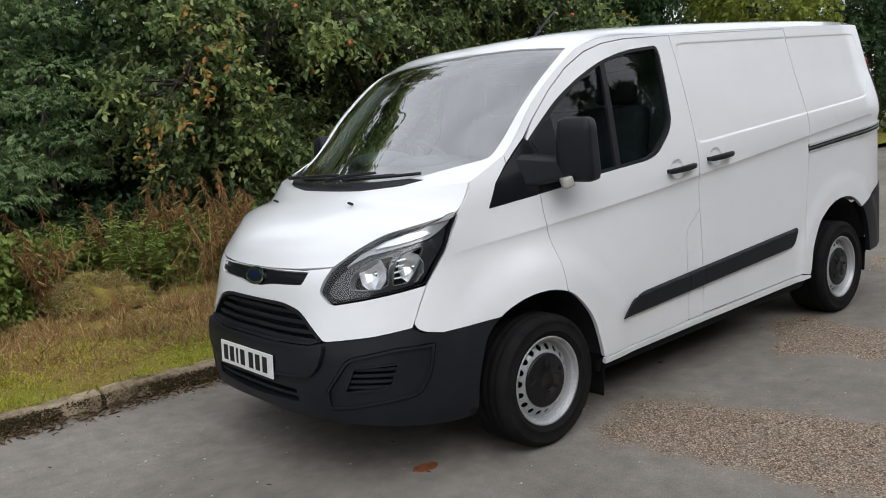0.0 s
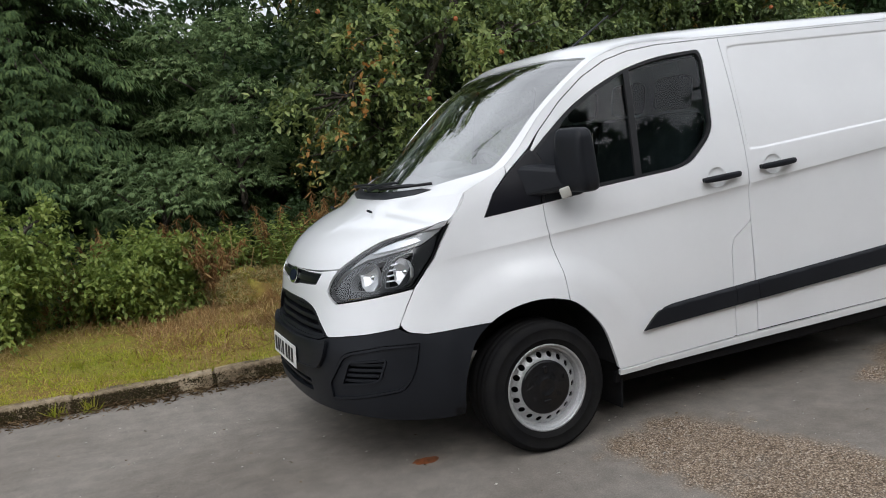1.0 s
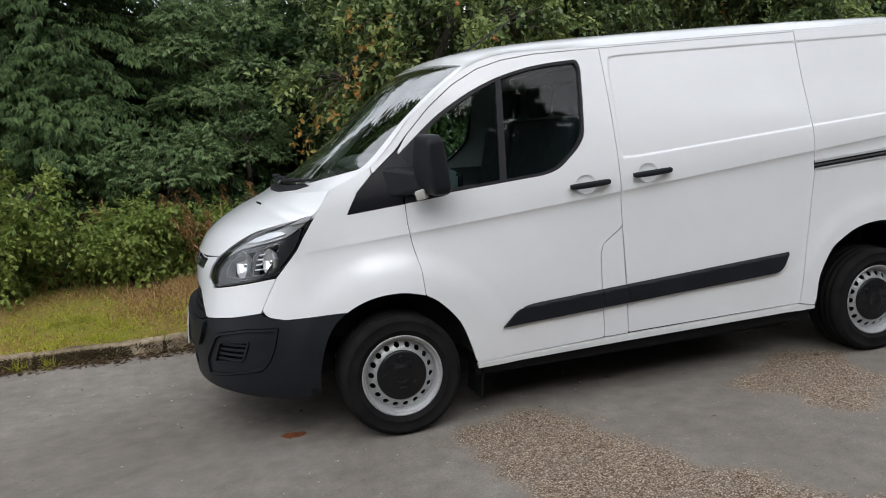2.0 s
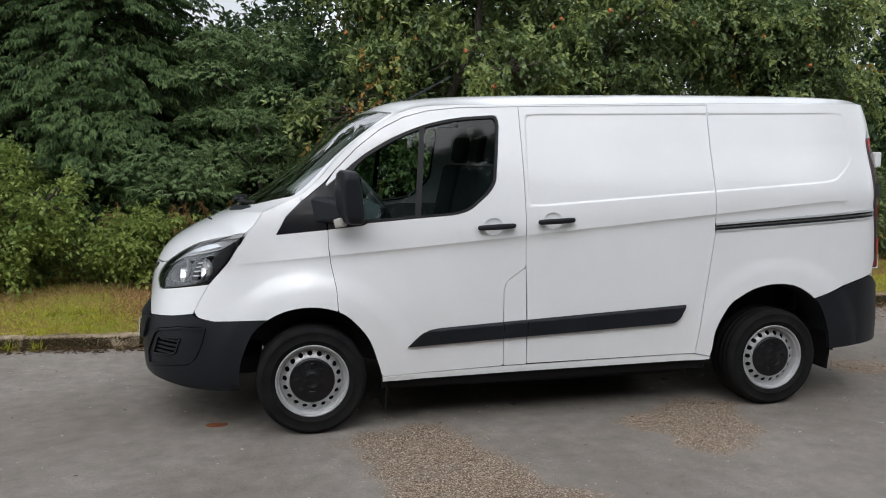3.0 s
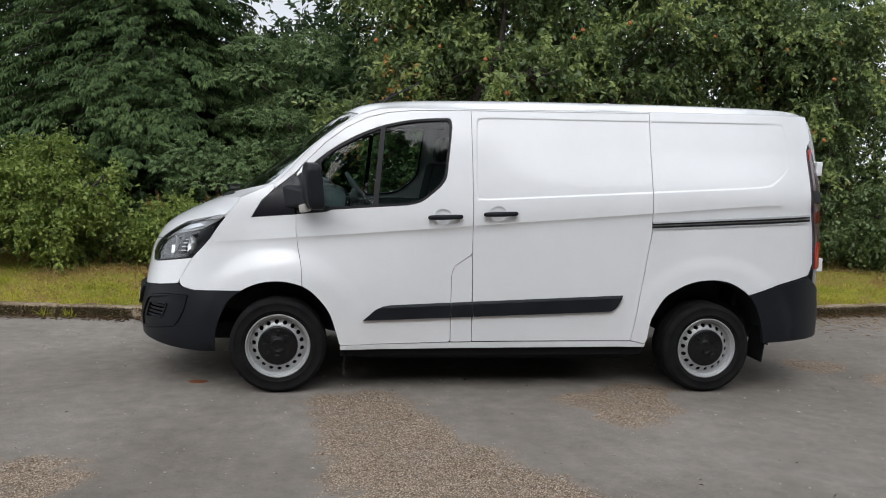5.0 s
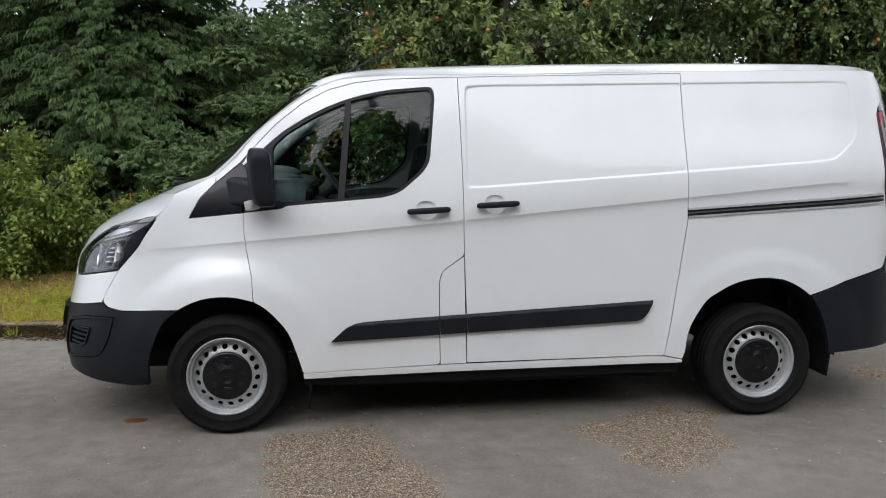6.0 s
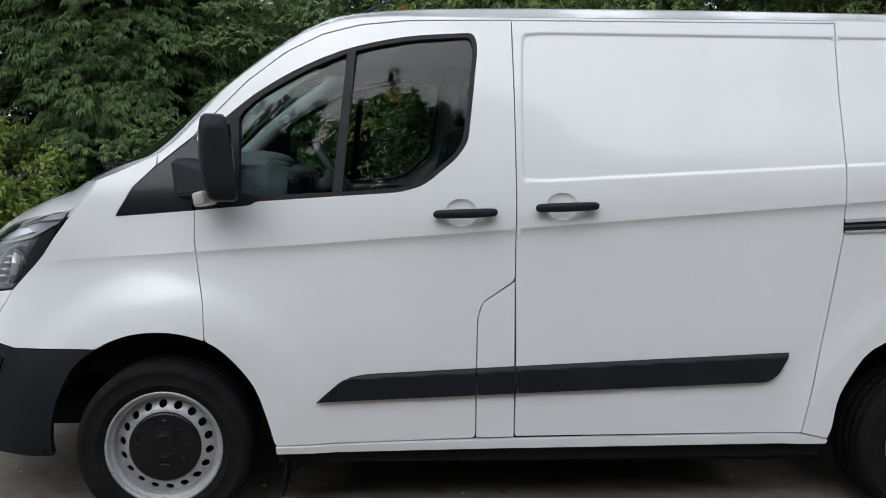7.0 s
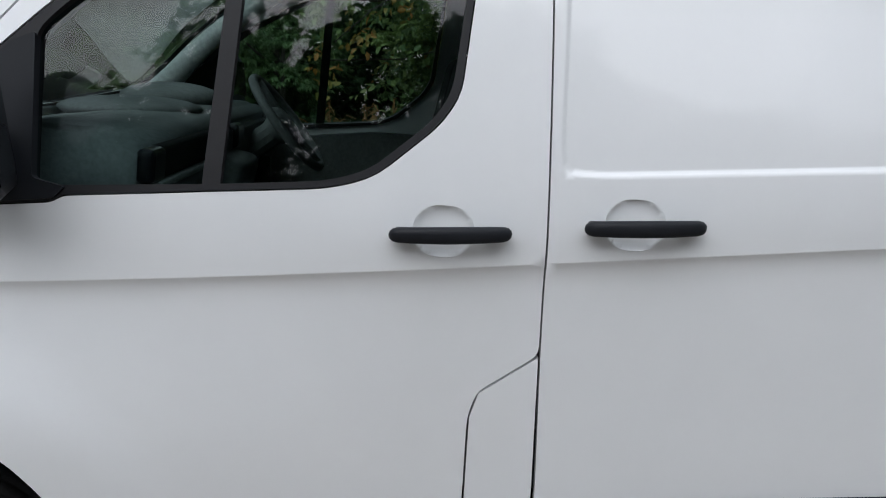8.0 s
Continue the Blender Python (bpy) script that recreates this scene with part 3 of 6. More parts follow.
SIDE_GLASS = pane_map(.25, 1.09, 1.24, 1.83)
ARCH_F = arc_of([(-.406, .285), (-.402, .40), (-.378, .501), (-.325, .615), (-.243, .686), (-.162, .728), (-.09, .749), (-.014, .757), (.06, .752), (.148, .727), (.217, .685), (.316, .571), (.366, .445), (.396, .340)])
ARCH_R = arc_of([(2.478, .362), (2.493, .40), (2.514, .534), (2.596, .680), (2.66, .728), (2.739, .772), (2.82, .798), (2.905, .809), (2.98, .808), (3.037, .800), (3.11, .772), (3.175, .732), (3.205, .709), (3.262, .622), (3.312, .49), (3.335, .372)])
ARCH = [p for p in ARCH_F if p[0] >= .147]

# front wing, doors, load-space sides
WING = [(.969, .886), (.930, .815), (.888, .730, .02), (.918, .697, .02), (1.0, .680), *along([*[q for q in ARCH_F if -.244 < q[0] < .12 and q[1] > .68], *SEAM_F,
        (-.188, 1.159), (-.128, 1.264), (-.046, 1.345), (-.045, 1.385), (-.15, 1.335), (-.262, 1.283), (-.272, 1.255), (-.298, 1.222), (-.338, 1.178)]), (1.075, 1.010)]
both("front_wing", rounded(WING, 0.004, 2), WHITE, gap=.0014)
DOOR = along([*ARCH[::-1], *SEAM_F[1:]]) + along(WINDOW) + along([*TOP, *SEAM_B[1:], *KINK[1:]])
def cup(x, z):
    return along([(x - .012 + .058 * math.copysign(abs(math.cos(a)) ** .8, math.cos(a)), z + .002 + .049 * math.copysign(abs(math.sin(a)) ** .8, math.sin(a))) for a in np.linspace(0, 2 * math.pi, 32, endpoint=False)])


HANDLES = ((1.064, 1.199), (1.429, 1.228))
for m in (N, F):
    door = skin("front_door", rounded(DOOR, 0.02, 3), body, WHITE, van, "white steel front door with pressed shoulder crease", mirror=m, gap=.0019, holes=[cup(*HANDLES[0])])
    ring = rounded(along(WINDOW), 0.012, 4)
    hole = inset(rounded(along(PANE), 0.012, 4), -0.005)
    seal = skin("window_surround", ring, body, SEAL, door, "black rubber window surround", holes=[hole], gap=0.001, thick=0.03, proud=-0.002, mirror=m)
    skin("side_window", inset(hole, -0.006), SIDE_GLASS, GLASS, door, "tinted side window glass", gap=0, thick=0.0, proud=-0.014, mirror=m)
    bar = along([(.591, 1.258), (.626, 1.261), (.668, 1.778), (.637, 1.771)])
    skin("window_divider", bar, body, SEAL, door, "black window divider bar", gap=0, thick=0.016, proud=-0.003, mirror=m, step=0.02)
both("quarter_trim", rounded(along([(-.190, 1.157), (.094, 1.187), (.106, 1.300), (.126, 1.388), (.106, 1.430), (.088, 1.449), (-.043, 1.343), (-.128, 1.264)]), .006, 3), GLOSSBLACK,
     "black triangular trim ahead of the door", proud=0.003)
PILLAR = along([(-.045, 1.388), (-.043, 1.346), (.086, 1.451), *[p for p in TOP[1:]], (1.232, 1.900), (1.9, 1.918), (2.468, 1.934), (2.475, 1.945)])
PILLAR += [tuple(spline(EDGE, t)) for t in np.linspace(7.0, 1.0, 40)]
both("roof_side_rail", PILLAR, WHITE, step=0.03, gap=0.0028)
both("door_pillar", rounded(along([(1.256, .957), (1.272, .368), *KINK[1:][::-1]]), .004, 2), WHITE)
SLIDE = along([*SEAM_B, (1.267, .682), (1.272, .372), *SEAM_R[::-1]])
for m in (N, F):
    slider = skin("sliding_door", rounded(SLIDE, 0.01, 3), body, WHITE, van, "white sliding side door with recessed upper panel", mirror=m, gap=.0019, holes=[cup(*HANDLES[1])])
QUARTER = along([*SEAM_R, *[q for q in ARCH_R if q[0] < 3.206], (3.430, .783)])
QUARTER += [(QR + .12, .848), (QR + .160, .93), (QR + .140, 1.11), (QR + .088, 1.36), (QR + .083, 1.72), (QR + .10, 1.755), (QR + .16, 1.80), (QR + .16, 1.93)]
QUARTER += [tuple(spline(EDGE, t)) for t in np.linspace(9.0, 7.0, 14)]
both("rear_side_panel", QUARTER, WHITE, "white rear side panel with flared wheel arch")
both("sill", along([(.398, .338), (1.128, .363), (2.371, .383), (2.478, .361), (2.474, .343), (1.210, .325), (.400, .309)]), WHITE, proud=0.006, step=0.03)
both("sill_underside", along([(.402, .309), (1.21, .325), (2.474, .343), (2.474, .27), (.402, .25)]), DARK, proud=-0.03)

# black rubbing strips, in three lengths
S1 = [(.541, .506), (.640, .596, .03), (.720, .610, .03), (1.121, .633), (1.127, .534)]
S2 = [(1.127, .534), (1.121, .633), (1.268, .641), (1.276, .541)]
S3 = [(1.276, .541), (1.268, .641), (2.304, .697), (2.262, .612, .03), (2.223, .585, .03)]
def strip_map(q, z):
    """The strip stands proud, with a chamfer along its upper edge."""
    x, y, zz = body(q, z)
    top = .633 + (x - 1.12) * .0545
    return (x, y + (1 if y > 0 else -1) * .017 * ease(-.002, .015, top - z), zz)


for s in (S1, S2, S3):
    for m in (N, F):
        skin("rubbing_strip", rounded(along(s), .003, 2), strip_map, PLASTIC, van, "black plastic rubbing strip", proud=0.004, thick=0.012, gap=0.002, step=.009 if m == N else .06, mirror=m)

# roof, windscreen, bonnet
CLEAR = [(-.94, .86), (-.66, .40), (-.25, .20), (.25, .20), (.66, .40), (.94, .86), (.955, 2.0), (.95, 3.0), (.935, 3.74, .06), (.6, 3.93), (0, 3.98), (-.6, 3.93), (-.935, 3.74, .06), (-.95, 3.0), (-.955, 2.0)]
ROOF = [(-1, .0), (1, .0), (1, 9.0), (-1, 9.0)]
glass_edge = rounded(CLEAR, .05, 3)
skin("roof", ROOF, cover, WHITE, van, "white roof and windscreen pillars", holes=[glass_edge], step=0.07, gap=0.0, thick=0.02)
screen = skin("windscreen", inset(glass_edge, -0.012), cover, SCREEN, van, "curved windscreen", step=0.07, gap=0, thick=0.0, proud=-0.006)
skin("screen_band", glass_edge, cover, FRIT, screen, "black printed band round the windscreen", holes=[rounded([(x * .965, 2.16 + (y - 2.16) * .95) for x, y, *r in CLEAR], .05, 3)],
     step=0.07, gap=0, thick=0.0, proud=-0.012)
skin("cowl", [(-.86, .55), (-.60, .12), (-.30, .02), (.30, .02), (.60, .12), (.70, .26), (.60, .34), (.25, .23), (-.25, .23), (-.60, .36), (-.86, .78)], cover, PLASTIC, van, "black plastic cowl under the wipers", step=0.05, gap=0, thick=.004, proud=0.003)
bonnet = skin("bonnet", [(-1, 0), (1, 0), (1, 6), (-1, 6)], bonnet_top, WHITE, van, "white bonnet", step=0.06, gap=0.006, thick=0.02)
for y in (-.35, .35):
    jet = block((.028, .018, .011), (0, 0, 0), (0, 28, 0), 0.004)
    ob = part("washer_jet", jet, PLASTIC, van, "black washer jet")
    ob.location = (-.573, y, 1.222)
for y, reach, lift in ((.56, -.98, .0), (.05, -.62, .02)):
    def on_screen(v, p, up):
        x, yy, z = cover(v, p)
        return (x - up * .6, yy, z + up)
    v0, v1 = -y / .86, -(y + reach) / .86
    arm = tube([on_screen(v0 + (v1 - v0) * s, .20 + .16 * s + .10 * math.sin(s * math.pi) * lift * 20, .026 + .014 * math.sin(s * math.pi)) for s in np.linspace(0, .62, 9)], [.012 - .005 * s for s in np.linspace(0, 1, 9)], 6)
    wiper = part("wiper", arm, PLASTIC, van, "black wiper", True)
    part("wiper_blade", tube([on_screen(v0 + (v1 - v0) * s, .28 + .14 * s, .012) for s in np.linspace(.18, 1.0, 12)], .008, 5), SEAL, wiper, "", True)
mast = tube([(0.575, -.455, 1.915), (0.60, -.450, 1.935), (.76, -.395, 2.022), (.94, -.335, 2.118)], [.010, .0065, .0055, .004], 8)
bow = [cover(-.35, p) for p in np.linspace(6.92, 7.19, 9)]
part("roof_bar", tube([(x, y, z + .012 + .040 * math.sin(math.pi * k / 8) ** .6) for k, (x, y, z) in enumerate(bow)], .011, 8), WHITE, van, "low white roof bar", True)
aerial = part("aerial", mast, PLASTIC, van, "black roof aerial leaning back", True)
part("aerial_foot", block((.08, .05, .022), (.585, -.455, 1.935), (0, -14, 0), .009, 3), PLASTIC, aerial, "", True)

# nose: white fascia, grilles, black bumper, lamps
def mirrored(half):
    return list(half) + [(-a, *r) for a, *r in reversed(half) if a > 1e-6]


LAMP = [(.508, .874, .02), (.562, .829, .02), (.71, .849), (.969, .889, .01), (1.075, 1.012), (1.183, 1.178), (1.0, 1.147), (.816, 1.120), (.711, 1.096), (.628, 1.048), (.560, .985)]
FASCIA = mirrored([(0, .962), (.40, .966), (.551, .980), (.503, .876, .02), (.560, .824, .02), (.71, .844), (.967, .884), (.928, .815), (.884, .718), (.734, .695), (.534, .675),
                   (.515, .677), (.386, .797, .04), (.267, .824, .05)])
SLOT = rounded(mirrored([(0, .957), (.428, .960, .006), (.404, .906, .02), (.17, .897), (.08, .884), (.03, .882)]), .01, 3)
skin("front_fascia", rounded(FASCIA, .004, 3), body, WHITE, van, "white front fascia", holes=[SLOT], step=0.035, gap=.001)
upper = skin("upper_grille", SLOT, body, PLASTIC, van, "black upper grille bar", gap=0, thick=.01, proud=-.018, step=.03)
skin("grille_bar", rounded(mirrored([(0, .940), (.415, .942), (.408, .918), (0, .914)]), .01, 3), body, GLOSSBLACK, upper, "", gap=0, thick=.02, proud=-.004, step=.03)
oval = [(.086 * math.cos(a), .921 + .039 * math.sin(a)) for a in np.linspace(0, 2 * math.pi, 40, endpoint=False)]
badge = skin("badge", oval, body, CHROME, van, "chrome-ringed blue oval badge", gap=0, thick=.003, proud=.003, step=.012)
skin("badge_base", [(.97 * a, .921 + (b - .921) * .95) for a, b in oval], body, PLASTIC, badge, "", gap=0, thick=.018, proud=-.001, step=.012)
skin("badge_face", [(.80 * a, .921 + (b - .921) * .68) for a, b in oval], body, BLUE, badge, "dark blue enamel", gap=0, thick=.003, proud=.0055, step=.012)
GRILLE = mirrored([(0, .822), (.262, .822, .04), (.384, .795, .05), (.510, .676, .01), (.442, .657), (.15, .652), (0, .652)])
lower = skin("lower_grille", rounded(GRILLE, .01, 3), body, DARK, van, "black slatted lower grille", gap=0, thick=.004, proud=-.075)
gr_edge = rounded(GRILLE, .01, 3)
skin("grille_surround", gr_edge, body, PLASTIC, lower, "", holes=[inset(gr_edge, .014)], gap=.001, thick=.07, proud=-.003, step=.03)
for z, w in ((.787, .385), (.748, .425), (.709, .462), (.676, .488)):
    skin("grille_slat", mirrored([(0, z + .010), (w, z + .008), (w + .006, z - .008), (0, z - .008)]), body, PLASTIC, lower, "", gap=0, thick=.04, proud=-.022 if z > .69 else -.012, step=.03)
CUT = [(.612, .598, .02), (.650, .616, .02), (.815, .645, .02), (.968, .647, .012), (.947, .550, .02), (.914, .474, .02), (.880, .434, .02), (.771, .414, .02), (.661, .395, .02), (.520, .376, .02), (.512, .466, .02)]
INTAKE = rounded(mirrored([(0, .458), (.350, .454, .01), (.362, .396, .01), (.05, .384), (0, .384)]), .01, 3)
BUMPER = mirrored([(0, .650), (.149, .650), (.442, .655), (.534, .673), (.734, .693), (.878, .716), (.916, .695), (1.0, .678), *along([q for q in ARCH_F if q[0] < -.24][::-1]),
                   (1.046, .283), (.84, .298), (.68, .315), (.45, .328), (.234, .336), (0, .338)])
fog_cuts = [rounded(CUT, .02, 3), [(-a, b) for a, b in rounded(CUT, .02, 3)][::-1]]
bumper = skin("front_bumper", rounded(BUMPER, .004, 2), body, PLASTIC, van, "black plastic front bumper", holes=[INTAKE, *fog_cuts], step=.035, thick=.03, gap=.001)
cut_edge = rounded(CUT, .02, 3)
skin("intake_mesh", inset(INTAKE, -.03), body, DARK, bumper, "", gap=0, thick=.004, proud=-.045)
skin("intake_bar", mirrored([(0, .428), (.353, .426), (.355, .415), (0, .415)]), body, PLASTIC, bumper, "", gap=0, thick=.03, proud=-.012, step=.03)
VENT = rounded([(.592, .458, .012), (.645, .572, .02), (.824, .582, .014), (.788, .489, .02), (.752, .473, .02)], .012, 3)
for m in (N, F):
    fog = skin("bumper_insert", rounded(CUT, .02, 3), body, PLASTIC, bumper, "black corner insert with slatted vent", holes=[VENT], gap=.005, thick=.02, proud=-.006, mirror=m, step=.03)
    skin("insert_rim", inset(cut_edge, .004), body, PLASTIC, fog, "", holes=[inset(cut_edge, .015)], gap=0, thick=.012, proud=.005, mirror=m, step=.03)
    skin("insert_back", inset(cut_edge, -.02), body, DARK, fog, "", gap=0, thick=.004, proud=-.058, mirror=m, step=.04)
    skin("vent_back", inset(VENT, -.006), body, DARK, fog, "", gap=0, thick=.004, proud=-.05, mirror=m, step=.03)
    for z in (.484, .509, .534, .559):
        a0, a1 = .598 + (z - .458) * .45, .762 + (z - .474) * .55
        skin("vent_slat", [(a0, z - .006), (a1, z - .006), (a1 + .004, z + .007), (a0 + .004, z + .007)], body, PLASTIC, fog, "", gap=0, thick=.03, proud=-.008, mirror=m, step=.02)
    skin("vent_lip", VENT, body, PLASTIC, fog, "", holes=[inset(VENT, .007)], gap=-.002, thick=.02, proud=.002, mirror=m, step=.02)
CHIN = rounded(mirrored([(0, .648), (.15, .648), (.442, .653, .02), (.532, .664, .03), (.515, .592, .04), (.458, .522, .05), (.380, .511, .04), (0, .500)]), .02, 4)
chin = skin("plate_panel", CHIN, body, PLASTIC, bumper, "black panel behind the number plate", gap=0, thick=.025, proud=.014, step=.03)
skin("plate_panel_rim", inset(CHIN, .003), body, PLASTIC, chin, "", holes=[inset(CHIN, .014)], gap=0, thick=.008, proud=.019, step=.03)
plate = part("number_plate", block((.006, .52, .111), (0, 0, 0), (0, 0, 0), .0025, 2), PLATEWHITE, van, "white number plate with black bars")
plate.location, plate.rotation_euler = (-1.017, 0, .541), (0, radians(4), 0)
for k, y in enumerate((.205, .140, .085, .030, -.055, -.120, -.188)):
    b = part("plate_bar", block((.004, .042 if k != 2 else .018, .074), (0, 0, 0), (0, 0, 0), .001, 1), SEAL, plate)
    b.location = (-.0035, y, 0)

for m in (N, F):
    s = -1 if m else 1
    rim = rounded(LAMP, .006, 4)
    lamp = skin("headlamp", rim, body, LENS, van, "clear headlamp with dark bezel and chrome reflectors", gap=.002, thick=0.0, mirror=m, proud=-.001, step=.03)
    skin("lamp_rim", rim, body, LAMPBLACK, lamp, "", holes=[inset(rim, .007)], gap=.003, thick=.025, proud=-.006, mirror=m, step=.03)
    # lower dark bezel with two openings, pale indicator above
    one = rounded([(.645, .888, .01), (.636, .930, .02), (.652, .972, .02), (.705, 1.014, .03), (.806, 1.030, .01), (.812, .905, .01), (.775, .884, .02)], .015, 3)
    two = rounded([(.828, .897, .01), (.832, 1.034, .01), (.900, 1.052, .02), (.956, 1.052, .02), (.952, .975, .03), (.897, .902, .02)], .015, 3)
    low = [(.530, .872, .02), (.575, .845, .02), (.71, .862), (.955, .899), (1.060, 1.020), (1.12, 1.115), (.98, 1.072), (.80, 1.048), (.68, 1.028), (.60, .975)]
    skin("lamp_housing", rounded(low, .01, 3), body, LAMPBLACK, lamp, "", gap=0, thick=.003, proud=-.10, mirror=m, step=.03)
    skin("lamp_bezel", rounded(low, .01, 3), body, LAMPBEZEL, lamp, "", holes=[one, two], gap=.0, thick=.045, proud=-.028, mirror=m, step=.025)
    top = [(.602, .985), (.68, 1.034), (.80, 1.054), (.98, 1.078), (1.125, 1.125), (1.165, 1.166), (1.0, 1.138), (.816, 1.110), (.715, 1.086), (.638, 1.040)]
    skin("upper_bezel", rounded(top, .006, 3), body, LAMPPALE, lamp, "", gap=.0, thick=.02, proud=-.022, mirror=m, step=.025)
    skin("indicator", rounded([(.70, 1.054), (.80, 1.066), (.985, 1.096), (.935, 1.110), (.83, 1.104), (.745, 1.082)], .006, 3), body, REFLECTOR, lamp, "silver indicator reflector", gap=.0, thick=.012, proud=-.012, mirror=m, step=.025)
    for z in (.925, .95, .975, 1.0):
        skin("reflector_fin", [(.834, z), (.872, z + .004), (.872, z + .010), (.834, z + .006)], body, REFLECTOR, lamp, "", gap=0, thick=.02, proud=-.034, mirror=m, step=.02)
    for ring_, c, r in ((one, (.725, .948), .064), (two, (.880, .966), .058)):
        p = np.array(body(c[0] * s, c[1]))
        n = Vector((-.93, -.30 * s, .16)).normalized()
        bowl = lathe([(r * math.sin(a) * 1.15, -.055 * math.cos(a)) for a in np.linspace(.05, 1.5, 7)], 9)
        ob = part("reflector_bowl", bowl, REFLECTOR, lamp, "chrome reflector bowl")
        ob.matrix_basis = Matrix.Translation(Vector(p) - n * .036) @ n.to_track_quat("Y", "Z").to_matrix().to_4x4()
        bulb = lathe([(.004, -.012), (.014, -.008), (.016, .0), (.012, .012), (.003, .018)], 12)
        bo = part("bulb", bulb, CHROME, ob, "", True)
        bo.location = (0, -.03, 0)
        skin("reflector_skirt", ring_, body, LAMPGREY, lamp, "", holes=[inset(ring_, .003)], gap=0, thick=.05, proud=-.029, mirror=m, step=.02)

# rail of the sliding door, tail lamps, rear bumper and hinges
for m in (N, F):
    R = along([(2.486, 1.150), (2.482, 1.203)]) + [(QR + .088, 1.279), (QR + .094, 1.219)]
    rail = skin("door_rail", R, body, SEAL, van, "dark sliding door rail with bright edges", gap=0, thick=.012, proud=.003, mirror=m)
    a, b, c, d = R
    mixp = lambda p, q, s: (p[0] + (q[0] - p[0]) * s, p[1] + (q[1] - p[1]) * s)  # noqa: E731
    for s0, s1, mat, out in ((.76, 1.0, RAILBRIGHT, .010), (.40, .56, ALLOY, .006), (.0, .16, RAILBRIGHT, .008)):
        skin("rail_strip", [mixp(a, b, s0), mixp(a, b, s1), mixp(d, c, s1), mixp(d, c, s0)], body, mat, rail, "", gap=0, thick=.008, proud=out, mirror=m)
    TL = [(QR + .085, 1.725, .01), (QR + .090, 1.36), (QR + .142, 1.11), (QR + .163, .925), (QR + .17, .88), (QR + .36, .88), (QR + .31, 1.1), (QR + .23, 1.36), (QR + .17, 1.65), (QR + .14, 1.745, .01)]
    tail = skin("tail_lamp", rounded(TL, .008, 3), body, SMOKE, van, "tall smoked tail lamp with red ends", gap=.001, thick=.03, proud=.006, mirror=m, step=.03)
    skin("tail_lamp_edge", [(QR + .088, 1.70), (QR + .092, 1.36), (QR + .144, 1.11), (QR + .165, .93), (QR + .185, .93), (QR + .160, 1.11), (QR + .106, 1.36), (QR + .100, 1.68)], body, SEAL, tail, "", gap=0, thick=.006, proud=.009, mirror=m, step=.03)
    skin("tail_lamp_red", [(QR + .162, 1.02), (QR + .176, .93), (QR + .182, .887), (QR + .35, .887), (QR + .31, 1.06), (QR + .21, 1.08)], body, REDLENS, tail, "red lens", gap=0, thick=.006, proud=.012, mirror=m, step=.03)
    skin("tail_lamp_red", [(QR + .088, 1.720), (QR + .089, 1.645), (QR + .106, 1.69), (QR + .137, 1.738)], body, REDLENS, tail, "red lens", gap=0, thick=.006, proud=.012, mirror=m, step=.03)
    skin("tail_lamp_stop", [(QR + .126, 1.22), (QR + .112, 1.30), (QR + .225, 1.30), (QR + .255, 1.22)], body, STOPLENS, tail, "dark red lens", gap=0, thick=.006, proud=.010, mirror=m, step=.03)
    skin("tail_lamp_band", [(QR + .106, 1.36), (QR + .100, 1.44), (QR + .190, 1.44), (QR + .21, 1.36)], body, SEAL, tail, "", gap=0, thick=.006, proud=.010, mirror=m, step=.03)
    skin("rear_door", [(QR + .37, .90), (QR + .32, 1.1), (QR + .24, 1.36), (QR + .18, 1.65), (QR + .172, 1.76), (QR + .172, 1.93), (QR + LR - .004, 1.95), (QR + LR - .004, .62), (QR + .42, .66)], body, WHITE, van, "white rear door", mirror=m, step=.05)
    for z, run in ((1.60, .20), (.895, .42)):
        p = body((QR + run) * (-1 if m else 1), z)
        hinge = part("rear_hinge", block((.05, .045, .10), (0, 0, 0), (0, 0, 0), .008, 2), WHITE, van, "white rear door hinge")
        hinge.location = (p[0] + .018, p[1], p[2])
RB = along([(3.205, .706), (3.430, .778)]) + [(QR + .105, .838), (QR + .16, .80), (QR + .45, .64), (QR + LR, .60), (QR + LR, .40), (QR + .10, .385), *along([q for q in ARCH_R if q[0] > 3.206][::-1])]
both("rear_bumper", rounded(RB, .006, 2), PLASTIC, "black plastic rear bumper", proud=.008, thick=.03)

